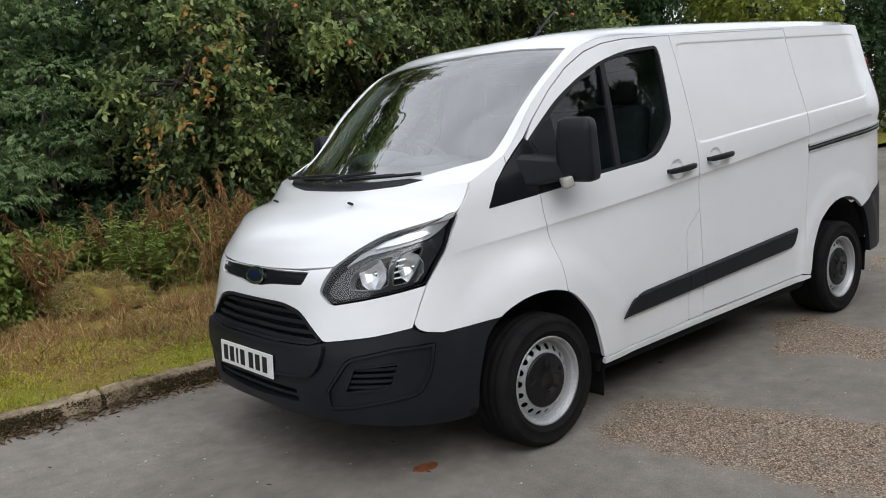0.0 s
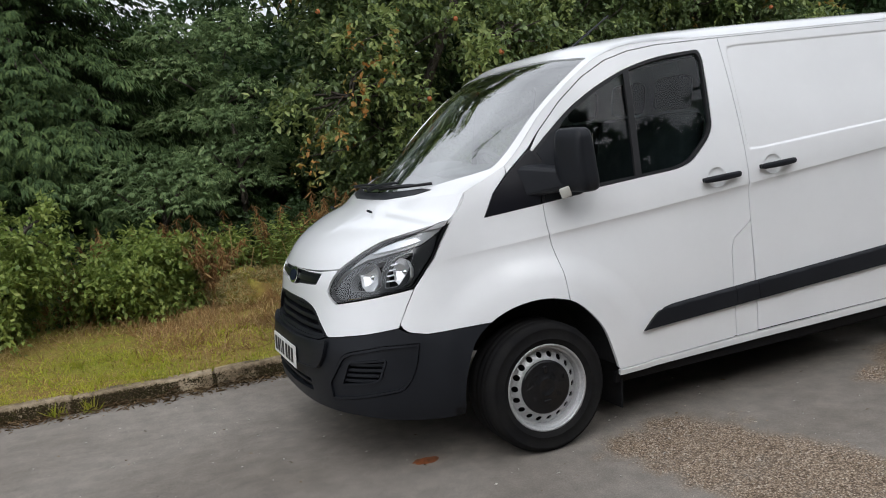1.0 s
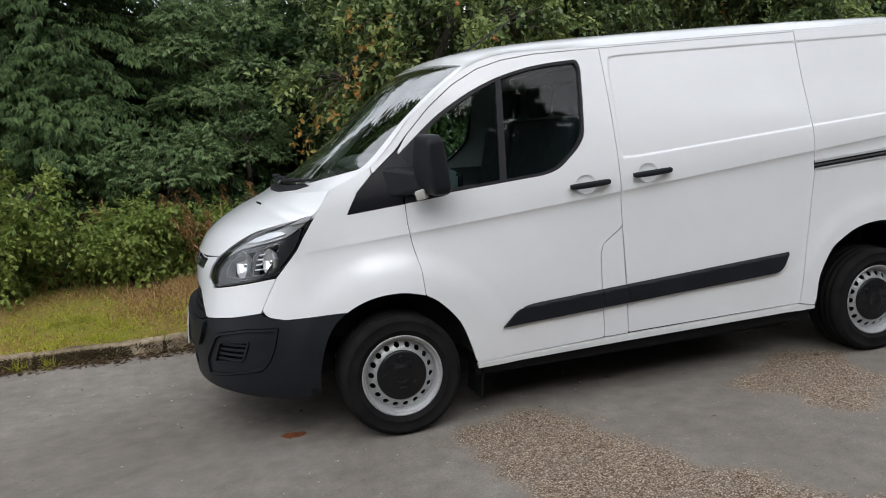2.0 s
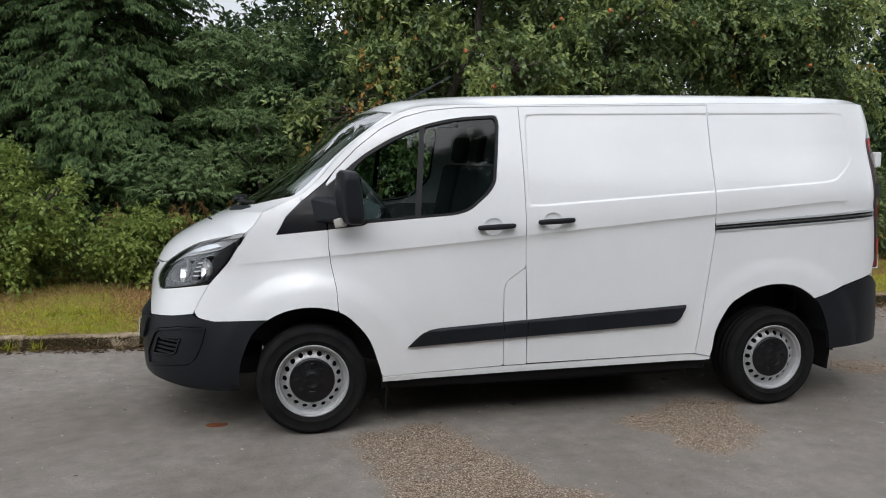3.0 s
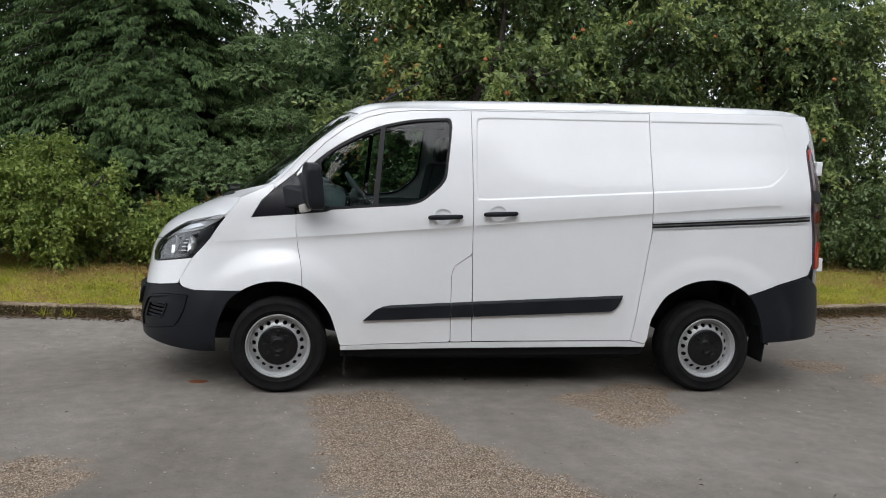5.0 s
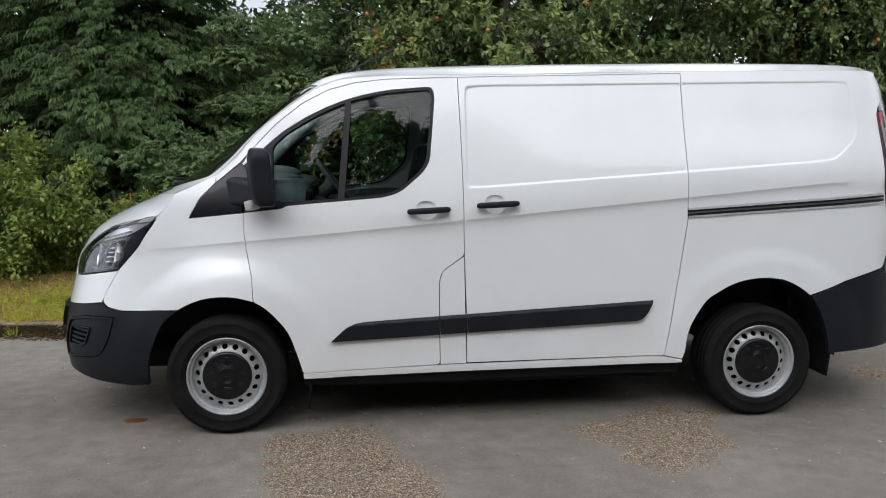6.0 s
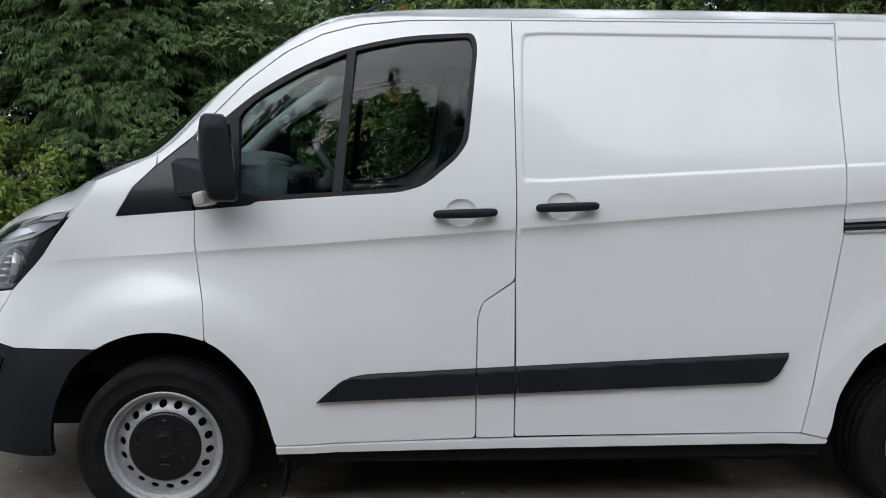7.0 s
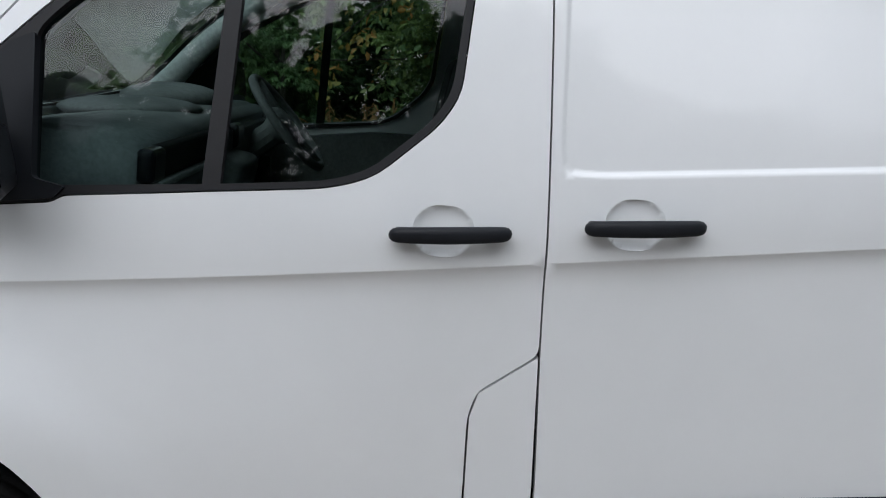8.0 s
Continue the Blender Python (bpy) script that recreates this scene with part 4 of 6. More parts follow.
# door handles in their scooped recesses
for x, z in HANDLES:
    for m in (N, F):
        s = -1 if m else 1
        handle = thing("door_handle", "", "")
        handle.parent = van
        handle["label"] = "black bar door handle over a white recess"
        for key in ("category", "group"):
            if key in handle:
                del handle[key]

        def cupmap(q, zz, x=x, z=z):
            sgn = -1 if q < 0 else 1
            xx = X0 + abs(q) - LF
            r2 = ((xx - x + .012) / .060) ** 2 + ((zz - z - .002) / .051) ** 2
            px, py, pz = body(q, zz)
            return (px, py + sgn * .011 * max(0, 1 - r2 ** 3), pz)
        skin("handle_recess", cup(x, z), cupmap, WHITE, handle, "white scooped recess", gap=0, thick=0, mirror=m, step=.009)
        path = []
        for k in np.linspace(0, 1, 18):
            s2 = .5 - .5 * math.cos(k * math.pi)
            xx = x - .115 + .230 * s2
            out = .028 + .012 * math.sin(s2 * math.pi)
            path.append((xx, -s * (width(xx, z) + out), z - .004 + .012 * s2, s2))
        bm = bmesh.new()
        rings = []
        for px, py, pz, s2 in path:
            end = min(s2, 1 - s2) * .230
            e = max(.06, (1 - (1 - min(1, end / .018)) ** 2.2) ** .45)
            hgt, dep = (.0165 - .0025 * (2 * s2 - 1) ** 2) * e, .012 * e
            rings.append([bm.verts.new((px, py + dep * math.copysign(abs(math.cos(a)) ** .7, math.cos(a)), pz + hgt * math.copysign(abs(math.sin(a)) ** .7, math.sin(a)))) for a in np.linspace(0, 2 * math.pi, 12, endpoint=False)])
        for r0, r1 in zip(rings, rings[1:]):
            for k in range(12):
                bm.faces.new((r0[k], r0[(k + 1) % 12], r1[(k + 1) % 12], r1[k]))
        bm.faces.new(rings[0][::-1]), bm.faces.new(rings[-1])
        bmesh.ops.recalc_face_normals(bm, faces=bm.faces)
        part("handle_bar", bm, PLASTIC, handle, "", True)
        for dx in (-.085, .085):
            part("handle_foot", block((.038, .05, .022), (x + dx, -s * (width(x + dx, z) + .010), z + dx * .05), (0, 0, 0), .006, 2), PLASTIC, handle)

# door mirrors
for m in (N, F):
    s = 1 if m else -1
    mirror_ = thing("door_mirror", "", "")
    mirror_.parent = van
    mirror_["label"] = "black door mirror on a black triangular arm"
    for key in ("category", "group"):
        if key in mirror_:
            del mirror_[key]
    shell = bmesh.new()
    bmesh.ops.create_cube(shell, size=1.0)
    bmesh.ops.subdivide_edges(shell, edges=shell.edges[:], cuts=5, use_grid_fill=True)
    for v in shell.verts:
        x, y, z = v.co * 2
        k = (abs(x) ** 8 + abs(y) ** 8 + abs(z) ** 8) ** .125
        x, y, z = x / k, y / k, z / k
        taper_ = 1 - .10 * z
        v.co = (x * .046 * taper_ + .016 * (1 - z * z) * (x < 0) * -1 - .016 * z, y * .088 * (1 - .07 * z), z * .146)
    ob = part("mirror_shell", shell, PLASTIC, mirror_, "black mirror shell", True)
    ob.location, ob.rotation_euler = (.212, s * 1.055, 1.378), (radians(-3 * s), 0, radians(-14 * s))
    face = part("mirror_glass", block((.004, .150, .235), (.0445, 0, .0), (0, -6.5, 0), .001, 1), MIRROR, ob, "mirror glass")
    arm = bmesh.new()
    for x, y, half, z0, z1 in ((.075, .855, .085, 1.218, 1.375), (.150, .930, .052, 1.235, 1.358), (.200, 1.000, .036, 1.246, 1.342), (.222, 1.040, .030, 1.256, 1.332)):
        for dx, z in ((-half, z0 + .012), (-half * .8, z1 - .018), (-half * .5, z1), (half * .6, z1), (half, z1 - .02), (half, z0 + .015), (half * .6, z0), (-half * .6, z0)):
            arm.verts.new((x + dx, s * y, z))
    bmesh.ops.convex_hull(arm, input=arm.verts[:])
    bmesh.ops.bevel(arm, geom=[e for e in arm.edges if len(e.link_faces) == 2 and e.calc_face_angle() > .5], offset=.005, segments=2, affect="EDGES")
    part("mirror_arm", arm, PLASTIC, mirror_)
    ind = part("mirror_indicator", block((.050, .075, .050), (.160, s * 1.022, 1.236), (0, -15, 30 * s), .010, 3), LAMPCLEAR, mirror_, "clear indicator lens", True)
    skin("mirror_base", rounded(along([(.112, 1.194), (.305, 1.218), (.330, 1.242), (.262, 1.256), (.254, 1.53), (.205, 1.512), (.118, 1.43), (.138, 1.39), (.118, 1.30)]), .008, 3), body, PLASTIC, mirror_, "",
         gap=.001, thick=.02, proud=.004, mirror=m, step=.03)


# wheels
def wheel(at, s, spin=0.0):
    w = thing("wheel", "", "", at=at)
    w.parent = van
    w["label"] = "silver steel wheel with round holes and black centre cap"
    for key in ("category", "group"):
        if key in w:
            del w[key]
    o = .055
    tyre = part("tyre", lathe([(.200, o - .01), (.206, o + .006), (.222, o + .019), (.232, o + .0215), (.2335, o + .0240), (.237, o + .0240), (.2385, o + .0225), (.262, o + .026), (.280, o + .0245), (.282, o + .0260), (.287, o + .0240), (.296, o + .018), (.3065, o + .006), (.311, o - .008), (.3125, o - .024), (.3095, o - .027), (.3095, o - .036), (.313, o - .039), (.313, o - .068), (.3095, o - .071), (.3095, o - .081), (.313, o - .084), (.313, o - .114), (.3095, o - .117), (.3095, o - .127), (.313, o - .130), (.313, o - .17),
                              (.311, o - .205), (.30, o - .225), (.26, o - .23), (.200, o - .215)], 72), RUBBER, w, "black rubber tyre", True)
    rim = part("rim", lathe([(.203, o + .000), (.210, o + .006), (.208, o + .013), (.200, o + .012), (.1965, o + .006), (.195, o - .008), (.191, o - .011), (.1865, o - .009), (.184, o - .013), (.182, o - .034), (.176, o - .048)], 72), STEEL, w, "silver steel rim", True)
    circle = lambda r, n=72: [(r * math.cos(a), r * math.sin(a)) for a in np.linspace(0, 2 * math.pi, n, endpoint=False)]  # noqa: E731

    def dish(a, b):
        r = math.hypot(a, b)
        return (a, lerp(r, [(.09, o - .012), (.128, o - .012), (.136, o - .014), (.150, o - .022), (.166, o - .034), (.180, o - .042)]), b)
    cuts = []
    for k in range(18):
        a = 2 * math.pi * (k + .3) / 18
        cuts.append([(.156 * math.cos(a) + .0140 * math.cos(t) * math.cos(a) - .0150 * math.sin(t) * math.sin(a),
                      .156 * math.sin(a) + .0140 * math.cos(t) * math.sin(a) + .0150 * math.sin(t) * math.cos(a)) for t in np.linspace(0, 2 * math.pi, 14, endpoint=False)])
    skin("wheel_disc", circle(.1785), dish, STEEL, w, "silver disc with eighteen round holes", holes=[*cuts, circle(.11, 40)], step=.018, gap=0, thick=.006, centre=(0, -1, 0))
    part("brake_drum", lathe([(.005, o - .075), (.17, o - .075), (.177, o - .09), (.178, o - .2)], 32), DARK, w)
    cap = part("centre_cap", lathe([(.129, o - .020), (.1285, o - .008), (.124, o - .003), (.115, o - .001), (.046, o + .001), (.043, o + .004), (.039, o + .004), (.036, o + .001), (.003, o + .001)], 48), CAPBLACK, w, "glossy black plastic centre cap", True)
    # moulded pockets and bolt heads of the cap
    for name_, size_, a0, rad_, tilt_ in (("cap_pocket", (.020, .014, .036), 90, .086, 0), ("cap_pocket", (.040, .012, .022), -90, .070, 0),
                                          ("cap_rib", (.034, .010, .006), 8, .090, 25), ("cap_rib", (.034, .010, .006), 172, .090, -25),
                                          ("cap_rib", (.006, .010, .022), 20, .104, 0), ("cap_rib", (.006, .010, .022), 160, .104, 0)):
        a1 = radians(a0)
        b = part(name_, block(size_, (0, 0, 0), (0, 0, 0), min(size_) * .32, 2), CAPBLACK, cap, "", True)
        b.location, b.rotation_euler = (rad_ * math.cos(a1), o, rad_ * math.sin(a1)), (0, radians(tilt_), 0)
    for a0 in (50, 130, -35, -145):
        b = part("cap_bolt", lathe([(.011, o - .004), (.0105, o + .002), (.0075, o + .004), (.005, o + .001), (.001, o + .001)], 14), CAPBLACK, cap, "", True)
        b.location = (.080 * math.cos(radians(a0)), 0, .080 * math.sin(radians(a0)))
    if s < 0:
        w.rotation_euler = (0, spin, math.pi)
    return w


for x in (0.0, 2.933):
    wheel((x, -.905, .331), -1, .75 if x else 0.0)
    wheel((x, .905, .331), 1)
    r = .445 if x else .40
    for s in (-1, 1):
        bm = bmesh.new()
        rows = []
        for y in (.93, .60):
            rows.append([bm.verts.new((x + (r + .03) * math.cos(a), s * y, .335 + (r + .03) * math.sin(a))) for a in np.linspace(.02, math.pi - .45, 28)])
        for a, b in zip(range(27), range(1, 28)):
            bm.faces.new((rows[0][a], rows[0][b], rows[1][b], rows[1][a]))
        bm.faces.new(rows[1])
        part("wheel_arch_liner", bm, LINER, van)
        bm = block((.012, .22, .22 if not x else .24), (x + (.440 if x else .432), s * .83, .240 if not x else .345), (0, 6, 0), .004, 1)
        part("mud_flap", bm, RUBBER, van, "black rubber mud flap")

van.location = (0, 0, -.022)

# underside and cabin
part("underbody", block((1.93, 1.66, .25), (1.45, 0, .345), (0, 0, 0), .02), DARK, van)
part("load_floor", block((3.3, 1.1, .10), (1.75, 0, .52), (0, 0, 0), .02), DARK, van)
part("front_subframe", block((.55, 1.2, .12), (-.55, 0, .36), (0, 0, 0), .02), DARK, van)
part("axle", tube([(2.933, -.75, .33), (2.933, .75, .33)], .045, 10), DARK, van)
part("exhaust", tube([(2.2, .3, .25), (3.1, .35, .27), (3.7, .45, .30)], .035, 10), DARK, van)
# unseen boxes for tank and heat shield, added to deepen the shade underneath
part("fuel_tank_blocker", block((1.5, .55, .20), (1.45, -.42, .285), (0, 0, 0), .04), DARK, van)
part("heat_shield_blocker", block((1.7, .60, .20), (1.45, .45, .285), (0, 0, 0), .04), DARK, van)
part("cabin_floor", block((.90, 1.70, .04), (.88, 0, .62), (0, 0, 0), .005), CABIN, van)
part("footwell", block((.86, 1.12, .04), (.02, 0, .62), (0, 0, 0), .005), CABIN, van)
wall = slab([(-.86, .60), (.86, .60), (.86, 1.25), (.70, 1.84), (-.70, 1.84), (-.86, 1.25)], .03, lambda a, b, d: (1.325 + d, a, b))
part("bulkhead", wall, CABINGREY, van, "grey steel bulkhead")
part("tail_closing", block((.03, 1.6, 1.2), (3.2, 0, 1.2), (0, 0, 0), .01), DARK, van)
firewall = bmesh.new()
for x, y, z in ((-.40, -.74, .5), (-.40, .74, .5), (-.40, .66, 1.08), (-.40, -.66, 1.08)):
    firewall.verts.new((x, y, z))
firewall.faces.new(firewall.verts[:])
part("firewall", firewall, DARK, van)
dash = bmesh.new()
DASH = ((-.28, 1.14), (-.20, 1.24), (.0, 1.325), (.20, 1.352), (.36, 1.345), (.44, 1.305), (.43, 1.18), (.34, 1.05), (.20, .86), (-.28, .80))
for y in (-.80, .80):
    for x, z in DASH:
        dash.verts.new((x, y * (.84 if x < -.15 else .94 if x < .1 else 1), z))
dv = dash.verts[:]
nd = len(DASH)
for k in range(nd):
    dash.faces.new((dv[k], dv[(k + 1) % nd], dv[nd + (k + 1) % nd], dv[nd + k]))
dash.faces.new(dv[:nd][::-1]), dash.faces.new(dv[nd:])
bmesh.ops.bevel(dash, geom=dash.edges[:], offset=.02, segments=2, affect="EDGES")
dashboard = part("dashboard", dash, CABIN, van, "dark moulded dashboard", True)
for name_, size_, at_ in (("instrument_hood", (.17, .20, .055), (.16, .40, 1.36)), ("centre_hood", (.20, .24, .035), (.16, -.02, 1.345))):
    hood = bmesh.new()
    bmesh.ops.create_uvsphere(hood, u_segments=20, v_segments=10, radius=1)
    bmesh.ops.scale(hood, vec=size_, verts=hood.verts)
    bmesh.ops.translate(hood, vec=at_, verts=hood.verts)
    part(name_, hood, CABIN, dashboard, "", True)
for s in (-1, 1):
    end = bmesh.new()
    for x, z in ((-.25, 1.17), (-.02, 1.255), (.10, 1.250), (.43, 1.13), (.43, .80), (-.25, .80)):
        for y in (.800, .818):
            end.verts.new((x, s * y * (.86 if x < -.15 else .95 if x < .05 else 1), z))
    bmesh.ops.convex_hull(end, input=end.verts[:])
    part("dashboard_end", end, DARK, dashboard, "black end panel of the dashboard")
part("open_tray", block((.07, .50, .075), (.412, -.46, 1.268), (0, -4, 0), .015, 3), DARK, dashboard, "black open tray")
part("tray_lip", block((.06, .56, .018), (.425, -.46, 1.222), (0, -4, 0), .007, 3), CABINGREY, dashboard)
for y in (-.745, -.14, .12, .72):
    part("air_vent", block((.04, .10, .075), (.432, y, 1.268), (0, 4, 0), .014, 3), GLOSSBLACK, dashboard)
part("centre_console", block((.16, .30, .30), (.40, .0, 1.08), (0, 14, 0), .03, 3), CABIN, dashboard, "", True)
rimc = [(.185 * math.cos(a), .185 * math.sin(a), 0) for a in np.linspace(0, 2 * math.pi, 36, endpoint=False)]
steering = part("steering_wheel", tube(rimc, .016, 8, True), CABIN, van, "black steering wheel", True)
steering.matrix_basis = pose(.555, .40, 1.295, 0, 52, 0)
for a in (0.2, math.pi - .2, -math.pi / 2):
    part("wheel_spoke", tube([(0, 0, -.02), (.18 * math.cos(a), .18 * math.sin(a), 0)], [.03, .014], 8), CABIN, steering, "", True)
part("wheel_hub", lathe([(.004, .012), (.06, .010), (.075, -.01), (.05, -.06)], 20, "z"), CABIN, steering, "", True)
part("steering_column", tube([(.36, .40, 1.15), (.52, .40, 1.27)], .045, 12), CABIN, van)
for y, wd in ((.42, .52), (-.30, .86)):
    seat = thing("seat", "", "")
    seat.parent = van
    seat["label"] = "dark cloth cab seat"
    for key in ("category", "group"):
        if key in seat:
            del seat[key]
    part("seat_cushion", block((.50, wd, .16), (.82, y, .90), (0, -6, 0), .05, 4), CLOTH, seat, "", True)
    part("seat_backrest", block((.14, wd, .62), (1.12, y, 1.24), (0, 12, 0), .05, 4), CLOTH, seat, "", True)
    part("seat_base", block((.44, wd * .8, .24), (.82, y, .74), (0, 0, 0), .02), CABIN, seat)
    for dy in ((0,) if wd < .6 else (-.21, .21)):
        part("headrest", block((.09, .27, .19), (1.20, y + dy, 1.655), (0, 10, 0), .04, 4), CLOTH, seat, "", True)
# headlining in the darkened cloth, so the cab looks dim through the panes
skin("headlining", [(-.9, 3.95), (.9, 3.95), (.9, 7.05), (-.9, 7.05)], cover, DIMCLOTH, van, "cab headlining, coloured dark for the shade in the cab", step=.09, gap=0, thick=.012, proud=-.045)
for m in (N, F):
    s = -1 if m else 1
    run = [cover(s * .93, p) for p in np.linspace(.9, 4.0, 14)]
    part("pillar_lining", tube([(x + .045, y * .955, z - .055) for x, y, z in run], [.050 - .012 * math.sin(k / 13 * math.pi) for k in range(14)], 10), PILLARGREY, van, "pale grey lining of the windscreen pillar", True)
    # same darkened cloth; added to stop daylight through the panel gaps
    skin("header_lining", along([(.19, 1.500), *[(x, z - .045) for x, z, *r in TOP[2:]], (1.27, 1.85), (1.27, 1.925), *[(x - .04, z + .030) for x, z, *r in TOP[::-1]][1:]]), body, DIMCLOTH, van, "lining over the door, coloured dark for the shade in the cab", gap=0, thick=.01, proud=-.05, mirror=m, step=.05)
    skin("door_card", along([(.46, .66), (1.2, .66), (1.2, 1.24), (.82, 1.25), (.16, 1.18), (.16, .86), (.40, .84)]), body, CABIN, van, "dark door lining", gap=0, thick=.02, proud=-.055, mirror=m, step=.08)

# ---- road, kerb and verge ----
def kerb_line(x):
    x = max(-9.0, min(13.0, x))
    return 1.49 + .0185 * (x - .3) ** 2


PATCHES = [[(0.28, -1.02), (0.52, -0.98), (0.80, -1.00), (0.93, -1.50), (1.04, -1.88), (1.34, -2.34), (1.74, -2.9), (1.3, -3.3), (0.44, -2.77), (0.31, -2.27), (0.31, -1.75), (0.24, -1.37)],
           [(1.83, -1.16), (2.02, -0.98), (2.36, -0.78), (2.62, -0.78), (2.72, -0.90), (2.52, -1.40), (2.36, -1.69), (2.06, -1.62), (1.92, -1.36)],
           [(3.95, -0.34), (4.18, -0.47), (4.44, -0.26), (4.40, -0.05), (4.17, -0.02)],
           [(4.42, -0.70), (4.60, -0.46), (4.92, -0.45), (4.70, -0.78)],
           [(-1.30, -2.24), (-1.03, -2.18), (-0.76, -2.36), (-0.95, -2.62), (-1.3, -2.6)]]


def patch_depth(x, y):
    """How far inside a worn place each point lies (negative outside), with a ragged edge."""
    x, y = np.asarray(x, float), np.asarray(y, float)
    best = np.full(len(x), -9.0)
    for loop in PATCHES:
        q = np.array(loop)
        a, b = q, np.roll(q, -1, 0)
        u = b - a
        t = np.clip(((x[:, None] - a[:, 0]) * u[:, 0] + (y[:, None] - a[:, 1]) * u[:, 1]) / np.sum(u * u, 1), 0, 1)
        d = np.min(np.hypot(a[:, 0] + t * u[:, 0] - x[:, None], a[:, 1] + t * u[:, 1] - y[:, None]), 1)
        best = np.maximum(best, np.where(inside(np.c_[x, y], [loop]), d, -d))
    rag = np.array([.13 * noise.noise((i * 4, j * 4, 0)) + .09 * noise.noise((i * 13, j * 13, 3)) for i, j in zip(x, y)])
    return best + rag


def axis_steps(lo, hi, fine, far):
    """Fine steps in the middle, ever coarser towards the horizon."""
    inner = list(np.arange(lo, hi + 1e-6, fine))
    out, step, v = [], fine, hi
    while v < far:
        step *= 1.35
        v += step
        out.append(v)
    under, step, v = [], fine, lo
    while v > -far:
        step *= 1.35
        v -= step
        under.append(v)
    return np.array(under[::-1] + inner + out)


xs, ys = axis_steps(-4.5, 6.5, .06, 900), axis_steps(-5.0, 1.75, .06, 900)
gx, gy = (g.ravel() for g in np.meshgrid(xs, ys))
near = (gx > -1.8) & (gx < 5.4) & (gy > -4) & (gy < .8)
bare = np.zeros(len(gx))
bare[near] = [ease(-.08, .03, d) for d in patch_depth(gx[near], gy[near])]
rise = np.array([-.006 * noise.noise((i * .7, j * .7, 0)) - .002 for i, j in zip(gx, gy)]) - .005 * bare
m = len(xs)
me = bpy.data.meshes.new("ground")
me.from_pydata(np.c_[gx, gy, rise].tolist(), [], [(j * m + i, j * m + i + 1, (j + 1) * m + i + 1, (j + 1) * m + i) for j in range(len(ys) - 1) for i in range(m - 1)])
me.attributes.new("bare", "FLOAT", "POINT").data.foreach_set("value", bare.astype(np.float32))
me.shade_smooth()
road = link("ground", me, ROAD)
tagged(road, "grey worn asphalt road with bare stony patches", "road", kind="structure")


def verge_height(x, d):
    return .105 + .035 * min(d, 3.0) + .03 * noise.noise((x * .9, d * .9, 5)) * min(1, d * 2) + .015 * noise.noise((x * 3, d * 3, 2)) * min(1, d * 2)


vx = axis_steps(-6, 9, .15, 300)
vd = [0.0, .1, .2, .35, .5, .7, .9, 1.1, 1.4, 1.7, 2, 2.4, 2.8, 3.2, 3.6, 4, 4.6, 5.2, 6, 7, 8, 10, 13, 18, 25, 40, 80, 200]
me = bpy.data.meshes.new("verge")
me.from_pydata([(x, kerb_line(x) + .13 + d, verge_height(x, d)) for d in vd for x in vx], [],
               [(j * len(vx) + i, j * len(vx) + i + 1, (j + 1) * len(vx) + i + 1, (j + 1) * len(vx) + i) for j in range(len(vd) - 1) for i in range(len(vx) - 1)])
me.shade_smooth()
verge = tagged(link("verge", me, TURF), "grass verge with yellowed mown grass behind the kerb", "verge", kind="structure")

kerb = new("kerb")
tagged(kerb, "weathered concrete kerb stones along the verge", "kerb", kind="structure")
stone_meshes = []
for k in range(5):
    rnd = random.Random(k)
    bm = block((.905, .13, .20), (0, 0, 0), (0, 0, 0), .016, 2)
    bmesh.ops.subdivide_edges(bm, edges=[e for e in bm.edges if e.calc_length() > .3], cuts=7, use_grid_fill=True)
    for v in bm.verts:
        v.co += Vector((0, 1, 1)) * .007 * noise.noise(v.co * 9 + Vector((k * 7, 0, 0))) + Vector((0, .3, 1)) * .004 * noise.noise(v.co * 30)
    me = bpy.data.meshes.new("kerb_stone")
    bm.normal_update()
    bm.to_mesh(me)
    bm.free()
    me.shade_smooth()
    me.materials.append(KERB)
    stone_meshes.append(me)
x = -9.77
for k in range(26):
    ang = math.atan2(kerb_line(x + .45) - kerb_line(x - .45), .9)
    ob = link("kerb_stone", stone_meshes[(k * 7) % 5], None, kerb)
    ob.location = (x, kerb_line(x) + .065, .012 + .004 * ((k * 5) % 3 - 1))
    ob.rotation_euler = (radians(1.5 * ((k * 3) % 3 - 1)), 0, ang + radians(.6 * ((k * 11) % 3 - 1)))
    x += .915 * math.cos(ang)


# ---- loose stone, grass and litter ----
def scatter_mesh(name, verts, faces, mat, label, category):
    me = bpy.data.meshes.new(name)
    v = np.asarray(verts, np.float32).reshape(-1, 3)
    f = np.asarray(faces, np.int32)
    me.vertices.add(len(v))
    me.vertices.foreach_set("co", v.ravel())
    n, k = f.shape
    me.loops.add(n * k)
    me.loops.foreach_set("vertex_index", f.ravel())
    me.polygons.add(n)
    me.polygons.foreach_set("loop_start", np.arange(0, n * k, k, dtype=np.int32))
    me.update(calc_edges=True)
    ob = link(name, me, mat)
    if category:
        tagged(ob, label, category, kind="stuff")
    return ob


rng = np.random.default_rng(4)
OCT_V = np.array([(1, 0, 0), (-1, 0, 0), (0, 1, 0), (0, -1, 0), (0, 0, 1), (0, 0, -1)], float)
OCT_F = np.array([(0, 2, 4), (2, 1, 4), (1, 3, 4), (3, 0, 4), (2, 0, 5), (1, 2, 5), (3, 1, 5), (0, 3, 5)])
many = np.c_[rng.uniform(-1.6, 5.2, 84000), rng.uniform(-3.6, .6, 84000)]
deep = patch_depth(many[:, 0], many[:, 1])
isle = np.array([noise.noise((i * 4, j * 4, 9)) for i, j in many])
